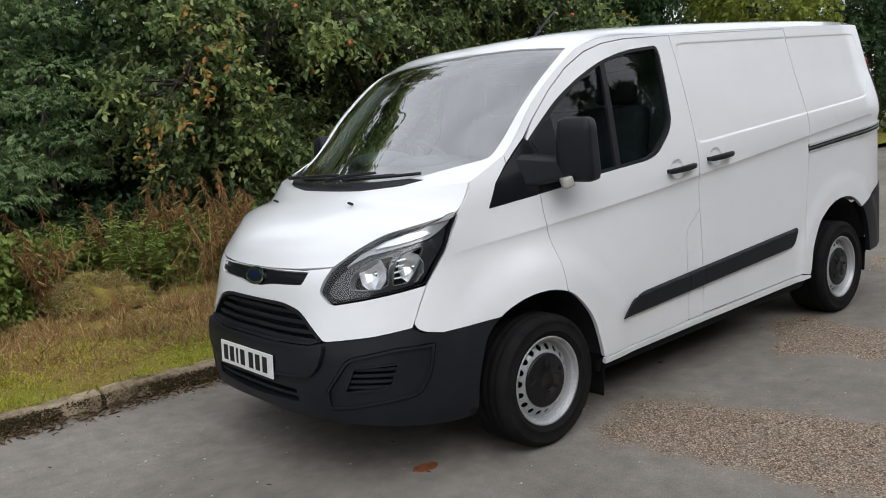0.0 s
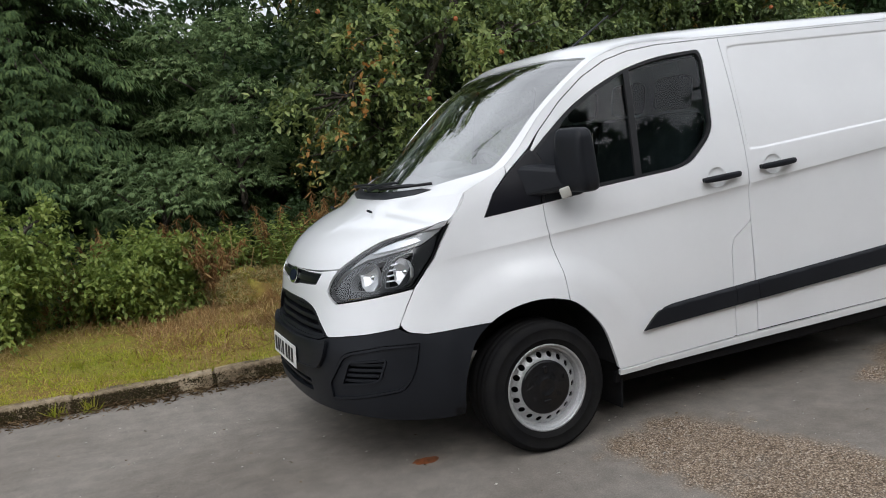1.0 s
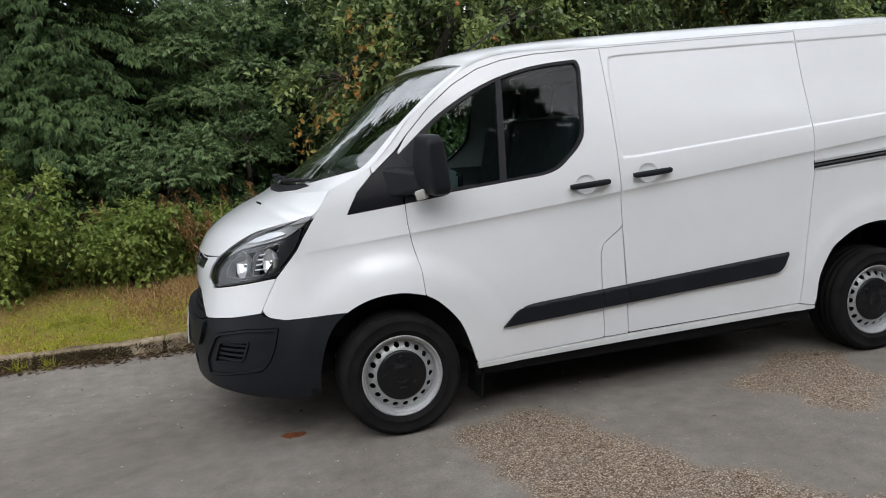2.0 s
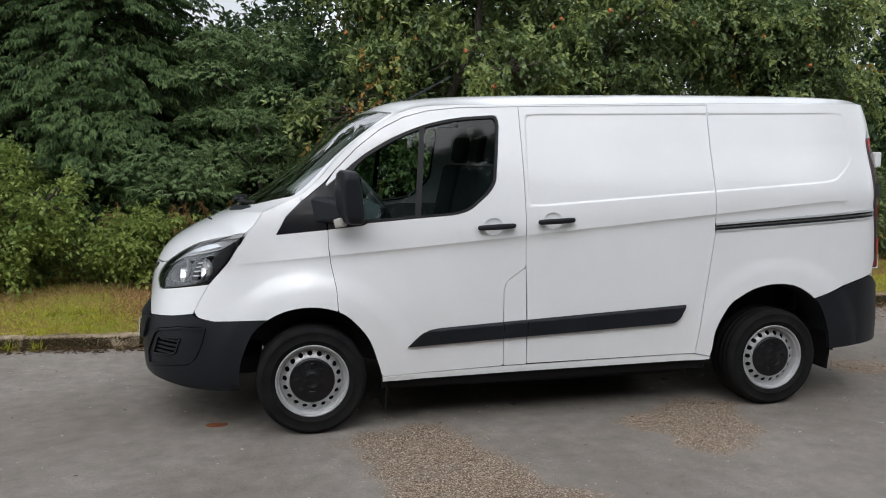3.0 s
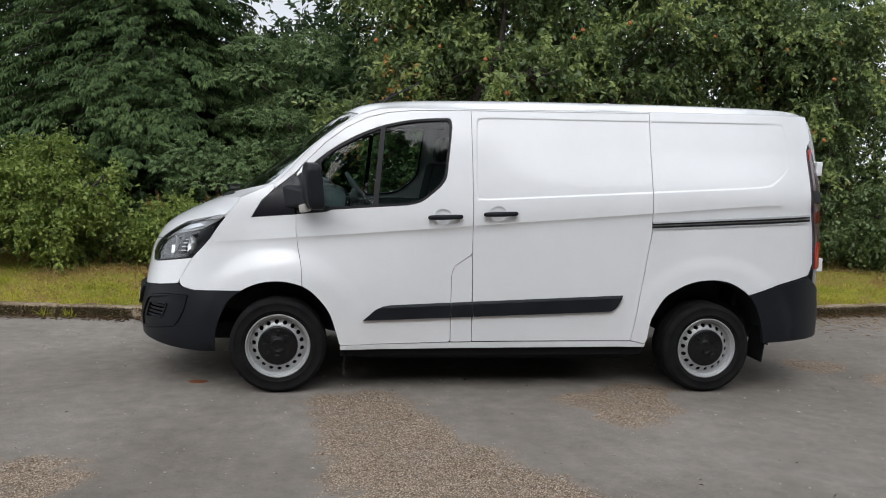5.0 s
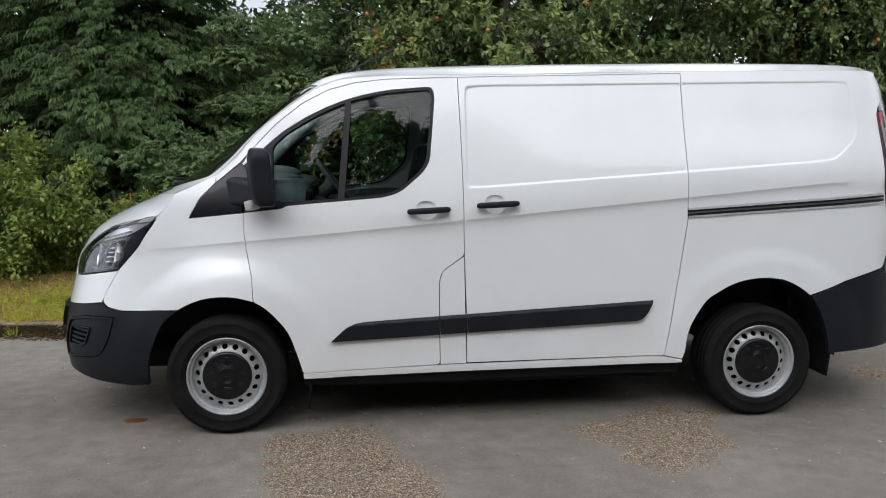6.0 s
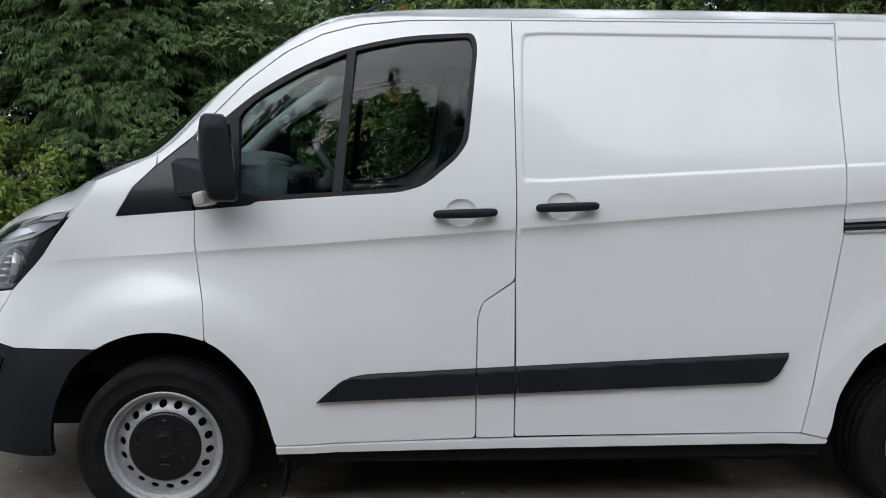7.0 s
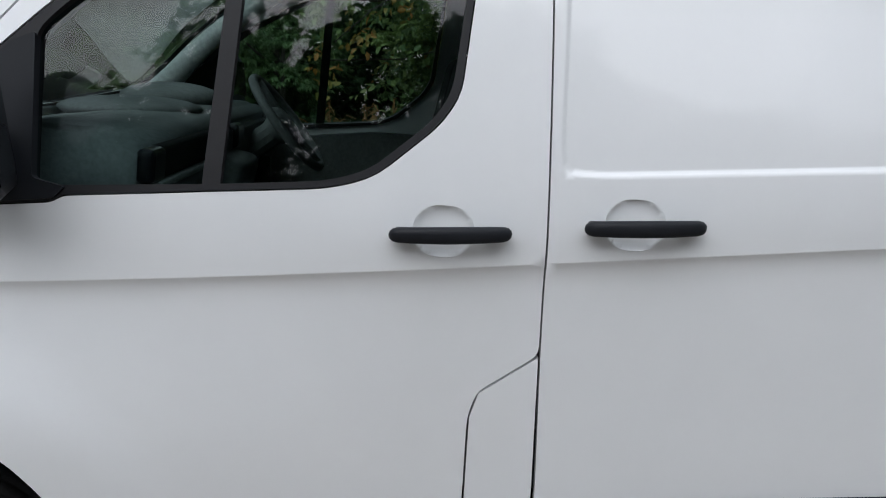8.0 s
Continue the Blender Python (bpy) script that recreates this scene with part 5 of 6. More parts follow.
spots = many[(deep > .03) & (isle > -.15) & (rng.random(84000) < .75) | (rng.random(84000) < np.exp(np.minimum(deep, 0) * 14) * .22)]
size = rng.gamma(5, .0007, len(spots))[:, None, None]
sv = OCT_V[None] * rng.uniform(.6, 1.2, (len(spots), 6, 1)) * size * np.array((1.2, 1.0, .7))
turn = rng.uniform(0, 6.28, len(spots))
cs, sn = np.cos(turn)[:, None], np.sin(turn)[:, None]
sv = np.stack([sv[..., 0] * cs - sv[..., 1] * sn, sv[..., 0] * sn + sv[..., 1] * cs, sv[..., 2]], -1)
sv += np.c_[spots, np.full(len(spots), -.004)][:, None]
sv[..., 2] += size[..., 0] * .3
scatter_mesh("loose_gravel", sv, (OCT_F[None] + 6 * np.arange(len(spots))[:, None, None]).reshape(-1, 3), STONE, "loose brown and pink gravel on worn asphalt", "gravel")

# ---- plants ----
LEAF_V = np.array([(0, 0, 0), (.30, .46, .10), (.74, .36, .06), (1, 0, -.10), (.74, -.36, .06), (.30, -.46, .10)], float)
LEAF_F = np.array([(0, 3, 1), (1, 3, 2), (0, 5, 3), (5, 4, 3)])
SMALL_V = np.array([(0, 0, 0), (.45, .5, .09), (1, 0, -.08), (.45, -.5, .09)], float)
SMALL_F = np.array([(0, 2, 1), (0, 3, 2)])
BLADE_V = np.array([(0, .5, 0), (0, -.5, 0), (.55, -.42, .02), (.55, .42, .02), (1, 0, -.06)], float)
BLADE_F = np.array([(0, 1, 2), (0, 2, 3), (3, 2, 4)])


def leaves(pos, way, up, length, width_, shape=LEAF_V, tris=LEAF_F):
    """Vertices and faces of many leaves: each at pos, pointing along way, its face turned to up."""
    way = way / (np.linalg.norm(way, axis=1)[:, None] + 1e-9)
    side = np.cross(up, way)
    side /= np.linalg.norm(side, axis=1)[:, None] + 1e-9
    nrm = np.cross(way, side)
    L, Wd = length[:, None, None], width_[:, None, None]
    v = pos[:, None] + shape[None, :, :1] * L * way[:, None] + shape[None, :, 1:2] * Wd * side[:, None] + shape[None, :, 2:] * L * nrm[:, None]
    f = (tris[None] + len(shape) * np.arange(len(pos))[:, None, None]).reshape(-1, 3)
    return v.reshape(-1, 3), f


def under(ob, parent, label=""):
    ob.parent = parent
    if label:
        ob["label"] = label
    return ob


def twigs(r, n, shell, droop=0.25, clump=0.0):
    """Twigs in a crown: starts and directions, mostly in the outer shell."""
    d = r.normal(size=(n, 3))
    d /= np.linalg.norm(d, axis=1)[:, None]
    lump = np.array([.76 + .44 * noise.noise(Vector(v) * 2.1 + Vector(shell[3])) + .16 * noise.noise(Vector(v) * 5.3 + Vector(shell[3])) for v in d])
    rad = (lump * r.uniform(.45, 1.0, n) ** .45)[:, None]
    p = d * rad * np.array(shell[1]) + np.array(shell[0])
    if clump:
        # boughs that run outwards and hang over at their ends, with the twigs along them
        bough = r.integers(0, max(1, n // 30), n)
        s = r.uniform(.12, 1, n) ** .6
        c = np.array(shell[0])
        tip, d = p[bough], d[bough]
        p = c + (tip - c) * (.35 + .65 * s)[:, None] + r.normal(size=(n, 3)) * clump * np.array((1, 1, .45)) * (1.25 - .6 * s)[:, None]
        p[:, 2] += (.30 * np.sin(s * 2.2) - .22 * s ** 3) * np.linalg.norm((tip - c)[:, :2], axis=1)
    w = d * 1.0 + r.normal(size=(n, 3)) * .55
    w[:, 2] -= droop
    return p, w / np.linalg.norm(w, axis=1)[:, None]


def leafed(r, p, w, per, reach, leaf, droop=.3, plain=False):
    """Leaves set in turn along each twig."""
    n = len(p)
    s = np.tile(np.linspace(.08, 1, per), n) + r.normal(size=n * per) * .04
    P, D = np.repeat(p, per, 0), np.repeat(w, per, 0)
    run = np.repeat(r.uniform(.6, 1.3, n) * reach, per)[:, None]
    pos = P + D * s[:, None] * run
    pos[:, 2] -= (s ** 2) * run[:, 0] * droop
    rad = r.normal(size=(n * per, 3))
    way = D * .5 + rad * .75
    way[:, 2] -= .35
    up = r.normal(size=(n * per, 3)) * .55 + np.array((0, 0, 1.0))
    ln = r.uniform(.65, 1.25, n * per) * leaf
    return leaves(pos, way, up, ln, ln * r.uniform(.48, .66, n * per), SMALL_V if plain else LEAF_V, SMALL_F if plain else LEAF_F)


def sticks(paths, sides=5):
    """Trunk and limbs as tapered bars in one mesh."""
    acc = bmesh.new()
    for pts, r0, r1 in paths:
        b = tube(pts, [r0 + (r1 - r0) * i / (len(pts) - 1) for i in range(len(pts))], sides)
        me = bpy.data.meshes.new("tmp")
        b.to_mesh(me)
        b.free()
        acc.from_mesh(me)
        bpy.data.meshes.remove(me)
    return acc


def limb(r, a, b, sag=.2, steps=6):
    a, b = np.array(a), np.array(b)
    side = r.normal(size=3) * .12 * np.linalg.norm(b - a)
    return [tuple(a + (b - a) * s + side * math.sin(s * math.pi) + np.array((0, 0, sag * s * (1 - s)))) for s in np.linspace(0, 1, steps)]


def broadleaf(name, at, crowns, mat, seed, label, count, per=13, reach=.42, leaf=.082, fruit=0, turned=0, trunk=.13, category="tree", plain=False, clump=0.0, autumn=(), young=False):
    """A tree: trunk, limbs and a crown of leafed twigs in several lobes (centre, radii). young: outer twigs take the
    paler, lit leaf colour.
    """
    r = np.random.default_rng(seed)
    tree = thing(name, label, category, at=at)
    paths = []
    fork = (r.normal() * .1, r.normal() * .1, crowns[0][0][2] * .45)
    paths.append((limb(r, (0, 0, -.05), fork, 0), trunk, trunk * .8))
    V, Fc, k = [], [], 0
    tv, tf, tk = [], [], 0
    yv, yf, yk = [], [], 0
    for ci, (c, rad) in enumerate(crowns):
        paths.append((limb(r, fork, c), trunk * .6, trunk * .2))
        shell = (c, rad, 0, (seed * 3.1, ci * 1.7, 0))
        n = int(count * rad[0] * rad[2] / sum(q[0] * q[2] for _, q in crowns))
        p, w = twigs(r, n, shell, clump=clump)
        for i in r.choice(n, min(n, 18), False):
            paths.append((limb(r, c, tuple(p[i]), .1, 4), .022, .006))
        # outer twigs that get the lit leaf colour
        lit_tips = (r.random(n) < .62) & (np.linalg.norm((p - np.array(c)) / np.array(rad), axis=1) > .66) if young else np.zeros(n, bool)
        v, f = leafed(r, p[~lit_tips], w[~lit_tips], per, reach, leaf, plain=plain)
        V.append(v), Fc.append(f + k)
        k += len(v)
        if lit_tips.any():
            v, f = leafed(r, p[lit_tips], w[lit_tips], per, reach, leaf, plain=plain)
            yv.append(v), yf.append(f + yk)
            yk += len(v)
        if turned:
            sel = r.choice(n, max(1, int(n * turned)), False)
            v, f = leafed(r, p[sel] + w[sel] * .1, w[sel], per, reach, leaf)
            tv.append(v), tf.append(f + tk)
            tk += len(v)
        if fruit:
            outer = np.argsort(p[:, 1])[:n // 3]
            for j, i in enumerate(r.choice(outer, int(fruit * n / count), False)):
                q, tip = p[i] + w[i] * reach * .9, tuple(r.uniform(-.6, .6, 3))
                if j % 5 < 3:
                    ob = link("apple", APPLE_MESH, None, tree)
                    ob.location, ob.rotation_euler = tuple(q + np.array((0, 0, -.08))), tip
    for c in autumn:
        p, w = np.array(c) + r.normal(size=(4, 3)) * .10, r.normal(size=(4, 3)) * .5 + np.array((-.5, -.5, -.5))
        paths.append((limb(r, crowns[0][0], c, .1, 5), .012, .005))
        v, f = leafed(r, p, w / np.linalg.norm(w, axis=1)[:, None], 6, .22, leaf * .82)
        tv.append(v), tf.append(f + tk)
        tk += len(v)
    part("trunk", sticks(paths), BARK, tree, "grey-brown trunk and limbs", True)
    under(scatter_mesh("crown", np.vstack(V), np.vstack(Fc), mat, "", ""), tree)
    if yv:
        under(scatter_mesh("lit_leaves", np.vstack(yv), np.vstack(yf), LITLEAF, "", ""), tree, "leaves at the ends of the boughs, pale yellow-green as if lit")
    if turned:
        under(scatter_mesh("turned_leaves", np.vstack(tv), np.vstack(tf), TURNED, "", ""), tree, "orange-brown autumn leaves")
    return tree


def fans(r, p, out, up, fan):
    """Fingered sprays: each starts at p, points along out and lies square to up."""
    out = out / np.linalg.norm(out, axis=1)[:, None]
    side = np.cross(up, out)
    side /= np.linalg.norm(side, axis=1)[:, None]
    fingers = np.array([(-1.0, .05), (-.66, .24), (-.32, .42), (.02, .52), (.36, .38), (.70, .22), (1.05, .04)])
    n, per = len(p), len(fingers)
    turn = np.tile(fingers[:, 0], n) + r.normal(size=n * per) * .12
    s = np.tile(fingers[:, 1], n)
    size = np.repeat(r.uniform(.65, 1.25, n) * fan, per)
    P, D, S = np.repeat(p, per, 0), np.repeat(out, per, 0), np.repeat(side, per, 0)
    way = D * np.cos(turn)[:, None] + S * np.sin(turn)[:, None]
    way[:, 2] -= .10 + .22 * np.abs(turn)
    ln = size * (.62 - .16 * np.abs(turn)) * r.uniform(.8, 1.2, n * per)
    return leaves(P + D * (s * size)[:, None], way, np.repeat(up, per, 0), ln, ln * r.uniform(.23, .34, n * per), FAN_V, SMALL_F)


FAN_V = np.array([(0, 0, 0), (.5, .5, .03), (1, 0, -.34), (.5, -.5, .03)], float)


def conifer(name, at, height, spread, mat, seed, label, count, fan=.26, skirt=.05, shelf=.42, category="tree"):
    """A conifer: straight trunk, boughs in sagging shelves, and drooping fans of fingered sprays."""
    r = np.random.default_rng(seed)
    tree = thing(name, label, category, at=at)
    paths = [([(0, 0, -.05), (.02, .01, height * .5), (0, 0, height)], .03 * height ** .9, .01)]
    starts, ends, ups = [], [], []
    z = height * (skirt + (1 - skirt) * r.uniform(0, 1, count) ** 1.3)
    a = r.uniform(0, 2 * math.pi, count)
    z = (np.round(z / shelf + a) - a) * shelf + r.normal(size=count) * .09 * shelf
    run = spread * np.clip(1 - z / height, .03, 1) ** .75 * r.uniform(.70, 1.10, count)
    for k in range(count):
        way = np.array((math.cos(a[k]), math.sin(a[k]), 0))
        side = np.array((-way[1], way[0], 0))
        tip = .10 * run[k] + .10 * r.random()
        path = lambda s: np.array((0, 0, z[k])) + way * run[k] * s + np.array((0, 0, tip * math.sin(s * 2.2) - .26 * run[k] * s ** 2.2))  # noqa: E731
        if k % 4 == 0:
            paths.append(([tuple(path(s)) for s in (0, .35, .7, 1)], .022, .005))
        n = int(4 + run[k] / fan * 3.4)
        for s in 1 - r.uniform(0, .85, n) ** 1.3:
            off = r.normal() * fan * 1.25 * (1.35 - s)
            g = path(s) + side * off + np.array((0, 0, r.normal() * .035 - .10 * abs(off)))
            d = way * (.6 + .3 * s) + side * (off * 1.1 + r.normal() * .25)
            starts.append(g), ends.append(d + np.array((0, 0, -.18 - .30 * r.random()))), ups.append(way * .55 + side * off * .6 + np.array((0, 0, .85)) + r.normal(size=3) * .2)
    part("trunk", sticks(paths), BARK, tree, "dark straight trunk and boughs", True)
    v, f = fans(r, np.array(starts), np.array(ends), np.array(ups), fan)
    under(scatter_mesh("crown", v, f, mat, "", ""), tree)
    return tree


def cushion_conifer(name, at, pads, mat, seed, label, fan=.10, per_area=260):
    """A young conifer whose boughs end in rounded pads of fine sprays; pads are given as centre and radii."""
    r = np.random.default_rng(seed)
    tree = thing(name, label, "tree", at=at)
    top = max(c[2] for c, _ in pads)
    paths = [([(0, 0, -.05), (.01, .02, top * .5), (0, 0, top)], .05, .012)]
    P, D, U = [], [], []
    for c, rad in pads:
        paths.append((limb(r, (0, 0, max(.1, c[2] - .25)), c, .05, 4), .02, .008))
        n = int(per_area * rad[0] * rad[1] * 4)
        d = r.normal(size=(n, 3))
        d[:, 2] = np.abs(d[:, 2]) * 1.0 - .25
        d /= np.linalg.norm(d, axis=1)[:, None]
        lump = np.array([.86 + .36 * noise.noise(Vector(q) * 2.6 + Vector((seed, c[0] * 3, c[2]))) for q in d])
        P.append(np.array(c) + d * np.array(rad) * (lump * r.uniform(.7, 1.02, n) ** .5)[:, None])
        D.append(d * np.array((1, 1, .35)) + r.normal(size=(n, 3)) * .35 + np.array((0, 0, -.12)))
        U.append(d * .6 + np.array((0, 0, .9)) + r.normal(size=(n, 3)) * .3)
    part("trunk", sticks(paths), BARK, tree, "dark straight trunk and boughs", True)
    v, f = fans(r, np.vstack(P), np.vstack(D), np.vstack(U), fan)
    under(scatter_mesh("crown", v, f, mat, "", ""), tree)
    return tree


fruit_bm = lathe([(.003, .024), (.009, .028), (.020, .026), (.028, .013), (.030, -.002), (.025, -.018), (.014, -.027), (.003, -.024)], 10, "z")
APPLE_MESH = bpy.data.meshes.new("apple")
fruit_bm.to_mesh(APPLE_MESH)
fruit_bm.free()
APPLE_MESH.shade_smooth()
APPLE_MESH.materials.append(APPLE)

# the apple trees behind the van
broadleaf("apple_tree", (1.6, 5.9, .2), [((.1, 0, 2.3), (1.6, 1.5, 1.5)), ((.6, .2, 3.9), (1.7, 1.5, 1.4)), ((-.3, .2, 4.2), (1.2, 1.2, 1.2)), ((.3, -.3, 1.1), (1.6, 1.1, .9)), ((-.6, -1.0, 1.95), (.7, .5, .5)), ((.2, .3, 5.3), (1.4, 1.2, .9))], APPLELEAF, 11,
          "leafy apple tree with orange fruit and some turned leaves", 4600, fruit=40, turned=.006, clump=.15, young=True,
          autumn=[(-.35, -1.6, 2.55), (-.40, -1.62, 2.15), (-.62, -1.6, 2.09), (-.75, -1.55, 1.88), (-1.02, -1.5, 1.72), (-1.25, -1.5, 1.47), (-1.36, -1.5, 1.32)])
broadleaf("apple_tree", (4.6, 6.2, .2), [((0, 0, 2.5), (1.9, 1.6, 1.6)), ((-.5, .1, 4.0), (1.7, 1.5, 1.3)), ((.8, 0, 3.6), (1.4, 1.3, 1.2)), ((.2, -.2, 1.2), (1.9, 1.2, 1.0)), ((-1.7, -1.5, 2.5), (.7, .5, .5)), ((-.4, .2, 5.2), (1.4, 1.2, .9))], APPLELEAF, 12,
          "leafy apple tree with red-orange fruit", 4800, fruit=48, turned=.006, clump=.15, young=True)
broadleaf("apple_tree", (7.9, 6.4, .2), [((0, 0, 2.5), (1.9, 1.6, 1.6)), ((-.1, .1, 3.5), (1.6, 1.5, 1.2)), ((-.8, 0, 3.2), (1.3, 1.3, 1.3)), ((0, -.4, 1.0), (2.0, 1.2, .95))], APPLELEAF, 13,
          "dense leafy tree beside the apple trees", 4200, fruit=12, turned=.006, clump=.15, young=True)
# conifers
conifer("conifer", (-2.6, 7.3, .2), 9.5, 3.0, SPRUCE, 21, "tall dark green conifer with drooping sprays", 820, .165, .04, .40)
conifer("conifer", (-6.2, 7.2, .2), 8.5, 2.7, SPRUCE, 22, "tall dark green conifer with drooping sprays", 360, .20, .05, .44)
cushion_conifer("conifer", (-.45, 6.45, .2), [((-.25, -.4, 2.85), (.55, .5, .28)), ((.32, -.3, 2.7), (.62, .5, .30)), ((-.35, -.5, 2.4), (.66, .5, .28)), ((.38, -.5, 2.15), (.55, .45, .26)), ((.45, -.2, 3.0), (.40, .4, .26)),
                ((-.15, -.5, 1.85), (.7, .5, .28)), ((.1, -.3, 1.3), (.8, .6, .35))], YEW, 23, "mid-sized pale green conifer with cushioned boughs")
cushion_conifer("young_conifer", (-.25, 5.6, .2), [((-.05, -.2, 1.80), (.50, .40, .26)), ((.20, -.25, 1.50), (.42, .35, .22)), ((-.30, -.3, 1.46), (.42, .35, .20)), ((0, -.2, 1.1), (.5, .4, .2))], YEW, 24, "young pale green conifer under the tall trees", .09)
cushion_conifer("young_conifer", (-1.2, 5.0, .2), [((-.15, -.2, 1.34), (.52, .42, .22)), ((.28, -.3, 1.20), (.52, .40, .20)), ((-.42, -.3, 1.16), (.42, .36, .20)), ((.1, -.4, .98), (.62, .42, .20))], YEW, 25, "low spreading pale green conifer", .09)
# shrubs on the verge
for k, (x, y, s) in enumerate(((-2.75, 3.75, 1.0), (-3.9, 3.5, 1.05), (-5.1, 3.7, 1.1), (-3.3, 4.5, 1.2), (-1.75, 3.95, .62), (-1.05, 4.25, .48), (.35, 4.55, .5), (.95, 4.5, .42))):
    broadleaf("shrub", (x, y, .15), [((0, 0, .55 * s), (.75 * s, .65 * s, .62 * s)), ((.25, .1, .9 * s), (.5 * s, .5 * s, .42 * s))], SHRUB, 40 + k, "bright green leafy shrub on the verge", 900, 12, .28, .058, trunk=.03, category="shrub", plain=True, clump=.09)
for k, (x, y, s) in enumerate(((8.2, 4.9, 1.0), (9.6, 5.0, 1.1), (6.6, 5.1, .9), (11.2, 5.2, 1.2))):
    broadleaf("shrub", (x, y, .15), [((0, 0, .6 * s), (.9 * s, .7 * s, .7 * s))], APPLELEAF, 50 + k, "dark green shrub at the foot of the trees", 700, 12, .3, .07, trunk=.03, category="shrub", plain=True, clump=.09)
for k, (x, y) in enumerate(((-1.7, 4.95), (-.75, 5.0), (.2, 5.05), (1.1, 5.0))):
    broadleaf("bramble", (x, y, .15), [((0, 0, .42), (.62, .40, .42))], FARLEAF, 56 + k, "dark undergrowth at the foot of the trees", 420, 12, .28, .06, trunk=.02, category="undergrowth", plain=True, clump=.09)
# deeper wood behind
for k, (x, y, h) in enumerate(((-8.0, 10.5, 7.5), (-4.6, 11.2, 7.0), (-3.3, 11.6, 6.0), (-.5, 11.4, 4.3), (1.75, 10.2, 6.4), (6.2, 10.8, 6.4), (9.4, 10.2, 8.4), (13.0, 8.6, 7.6), (-9.5, 7.0, 6.5), (16.5, 7.2, 5.5), (20.5, 6.6, 6.0), (25, 6.5, 6.5), (31, 5.0, 7.0), (.55, 8.9, 3.5), (3.9, 9.0, 4.2), (14.9, 10.2, 7.0), (19.5, 9.8, 7.0))):
    broadleaf("wood_tree", (x, y, .2), [((0, 0, h * .30), (2.5, 1.8, h * .3)), ((0, 0, h * .66), (2.1, 1.8, h * .32))], YELLOWGREEN if k == 9 else FARLEAF, 60 + k,
              "yellow-green leafy tree along the road" if k == 9 else "dark leafy tree deeper in the wood", 1600, 11, .55, .15, category="tree", plain=True)
# the wood on the other side of the road
for k, (x, y, h) in enumerate(((-11, -10, 6.8), (-7.6, -10.8, 6.2), (-4.2, -10.4, 7.4), (-1.0, -11, 8.0), (2.2, -10.5, 7.5), (5.4, -10.8, 5.6), (8.8, -10.2, 6.6), (12.5, -9.5, 9.5), (15.6, -8.4, 10.5), (19, -8.0, 11), (23, -8.2, 11), (-14.5, -9, 6.6))):
    broadleaf("wood_tree", (x, y, 0), [((0, 0, h * .28), (2.2, 1.6, h * .28)), ((.3, 0, h * .66), (1.9, 1.5, h * .32))], FARLEAF, 80 + k, "dark leafy tree across the road", 1700 if k > 6 else 900, 11, .5, .30, category="tree", plain=True)


# grass, dead grass, weeds
def blades(n, region, length, wide, lean, seed, keep=None):
    r = np.random.default_rng(seed)
    x0, x1, d0, d1 = region
    x, d = r.uniform(x0, x1, n), d0 + (d1 - d0) * r.uniform(0, 1, n)
    if keep:
        ok = np.array([keep(a, b) > r.random() for a, b in zip(x, d)])
        x, d = x[ok], d[ok]
    pos = np.array([(a, kerb_line(a) + .13 + b, verge_height(a, b) - .01) for a, b in zip(x, d)])
    way = r.normal(size=pos.shape) * lean + np.array((0, 0, 1.0))
    way[:, 2] = np.abs(way[:, 2])
    up = r.normal(size=pos.shape)
    ln = r.uniform(.5, 1.3, len(pos)) * length * np.array([.65 + .9 * ease(-.2, .45, noise.noise((q[0] * 5, q[1] * 5, 2))) for q in pos])
    return leaves(pos, way, up, ln, np.full(len(pos), wide), BLADE_V * np.array((1, 1, 4)), BLADE_F)


def tufty(a, b):
    return (.40 + .60 * ease(-.3, .15, noise.noise((a * 1.3, b * 1.3, 8)))) * (1 - .93 * ease(.75, 1.25, b + .35 * ease(-1.6, -.6, a) - .2 + .4 * noise.noise((a * .8, b, 3))))


def dry(a, b):
    return max(.10, 1.0 - .95 * ease(-.3, .15, noise.noise((a * 1.3, b * 1.3, 8)))) * (.22 + .78 * ease(.6, 1.1, b + .35 * ease(-1.6, -.6, a) - .2 + .4 * noise.noise((a * .8, b, 3))))


v, f = blades(150000, (-6, 9.5, -.06, 2.4), .046, .008, 1.0, 1, tufty)
scatter_mesh("grass", v, f, GRASS, "short yellow-green grass on the verge", "grass")
v, f = blades(75000, (-6, 9.5, -.05, 3.0), .085, .006, 3.0, 2, dry)
scatter_mesh("dead_grass", v, f, STRAW, "yellowed mown grass lying on the verge", "grass")


def brown(a, b):
    return (.25 + .75 * ease(-.4, .35, noise.noise((a * 1.6, b * 2.2, 21)))) * ease(.25, 1.1, b + .3 * noise.noise((a * 1.1, b, 7))) * (1 - ease(2.0, 2.4, b)) * ease(-1.9, -1.2, a) + .03


v, f = blades(64000, (-2.8, 2.2, .2, 2.5), .10, .0065, 3.8, 3, brown)
scatter_mesh("hay", v, f, HAY, "brown mown hay lying on the verge", "hay")

# ---- small things ----
r = np.random.default_rng(7)
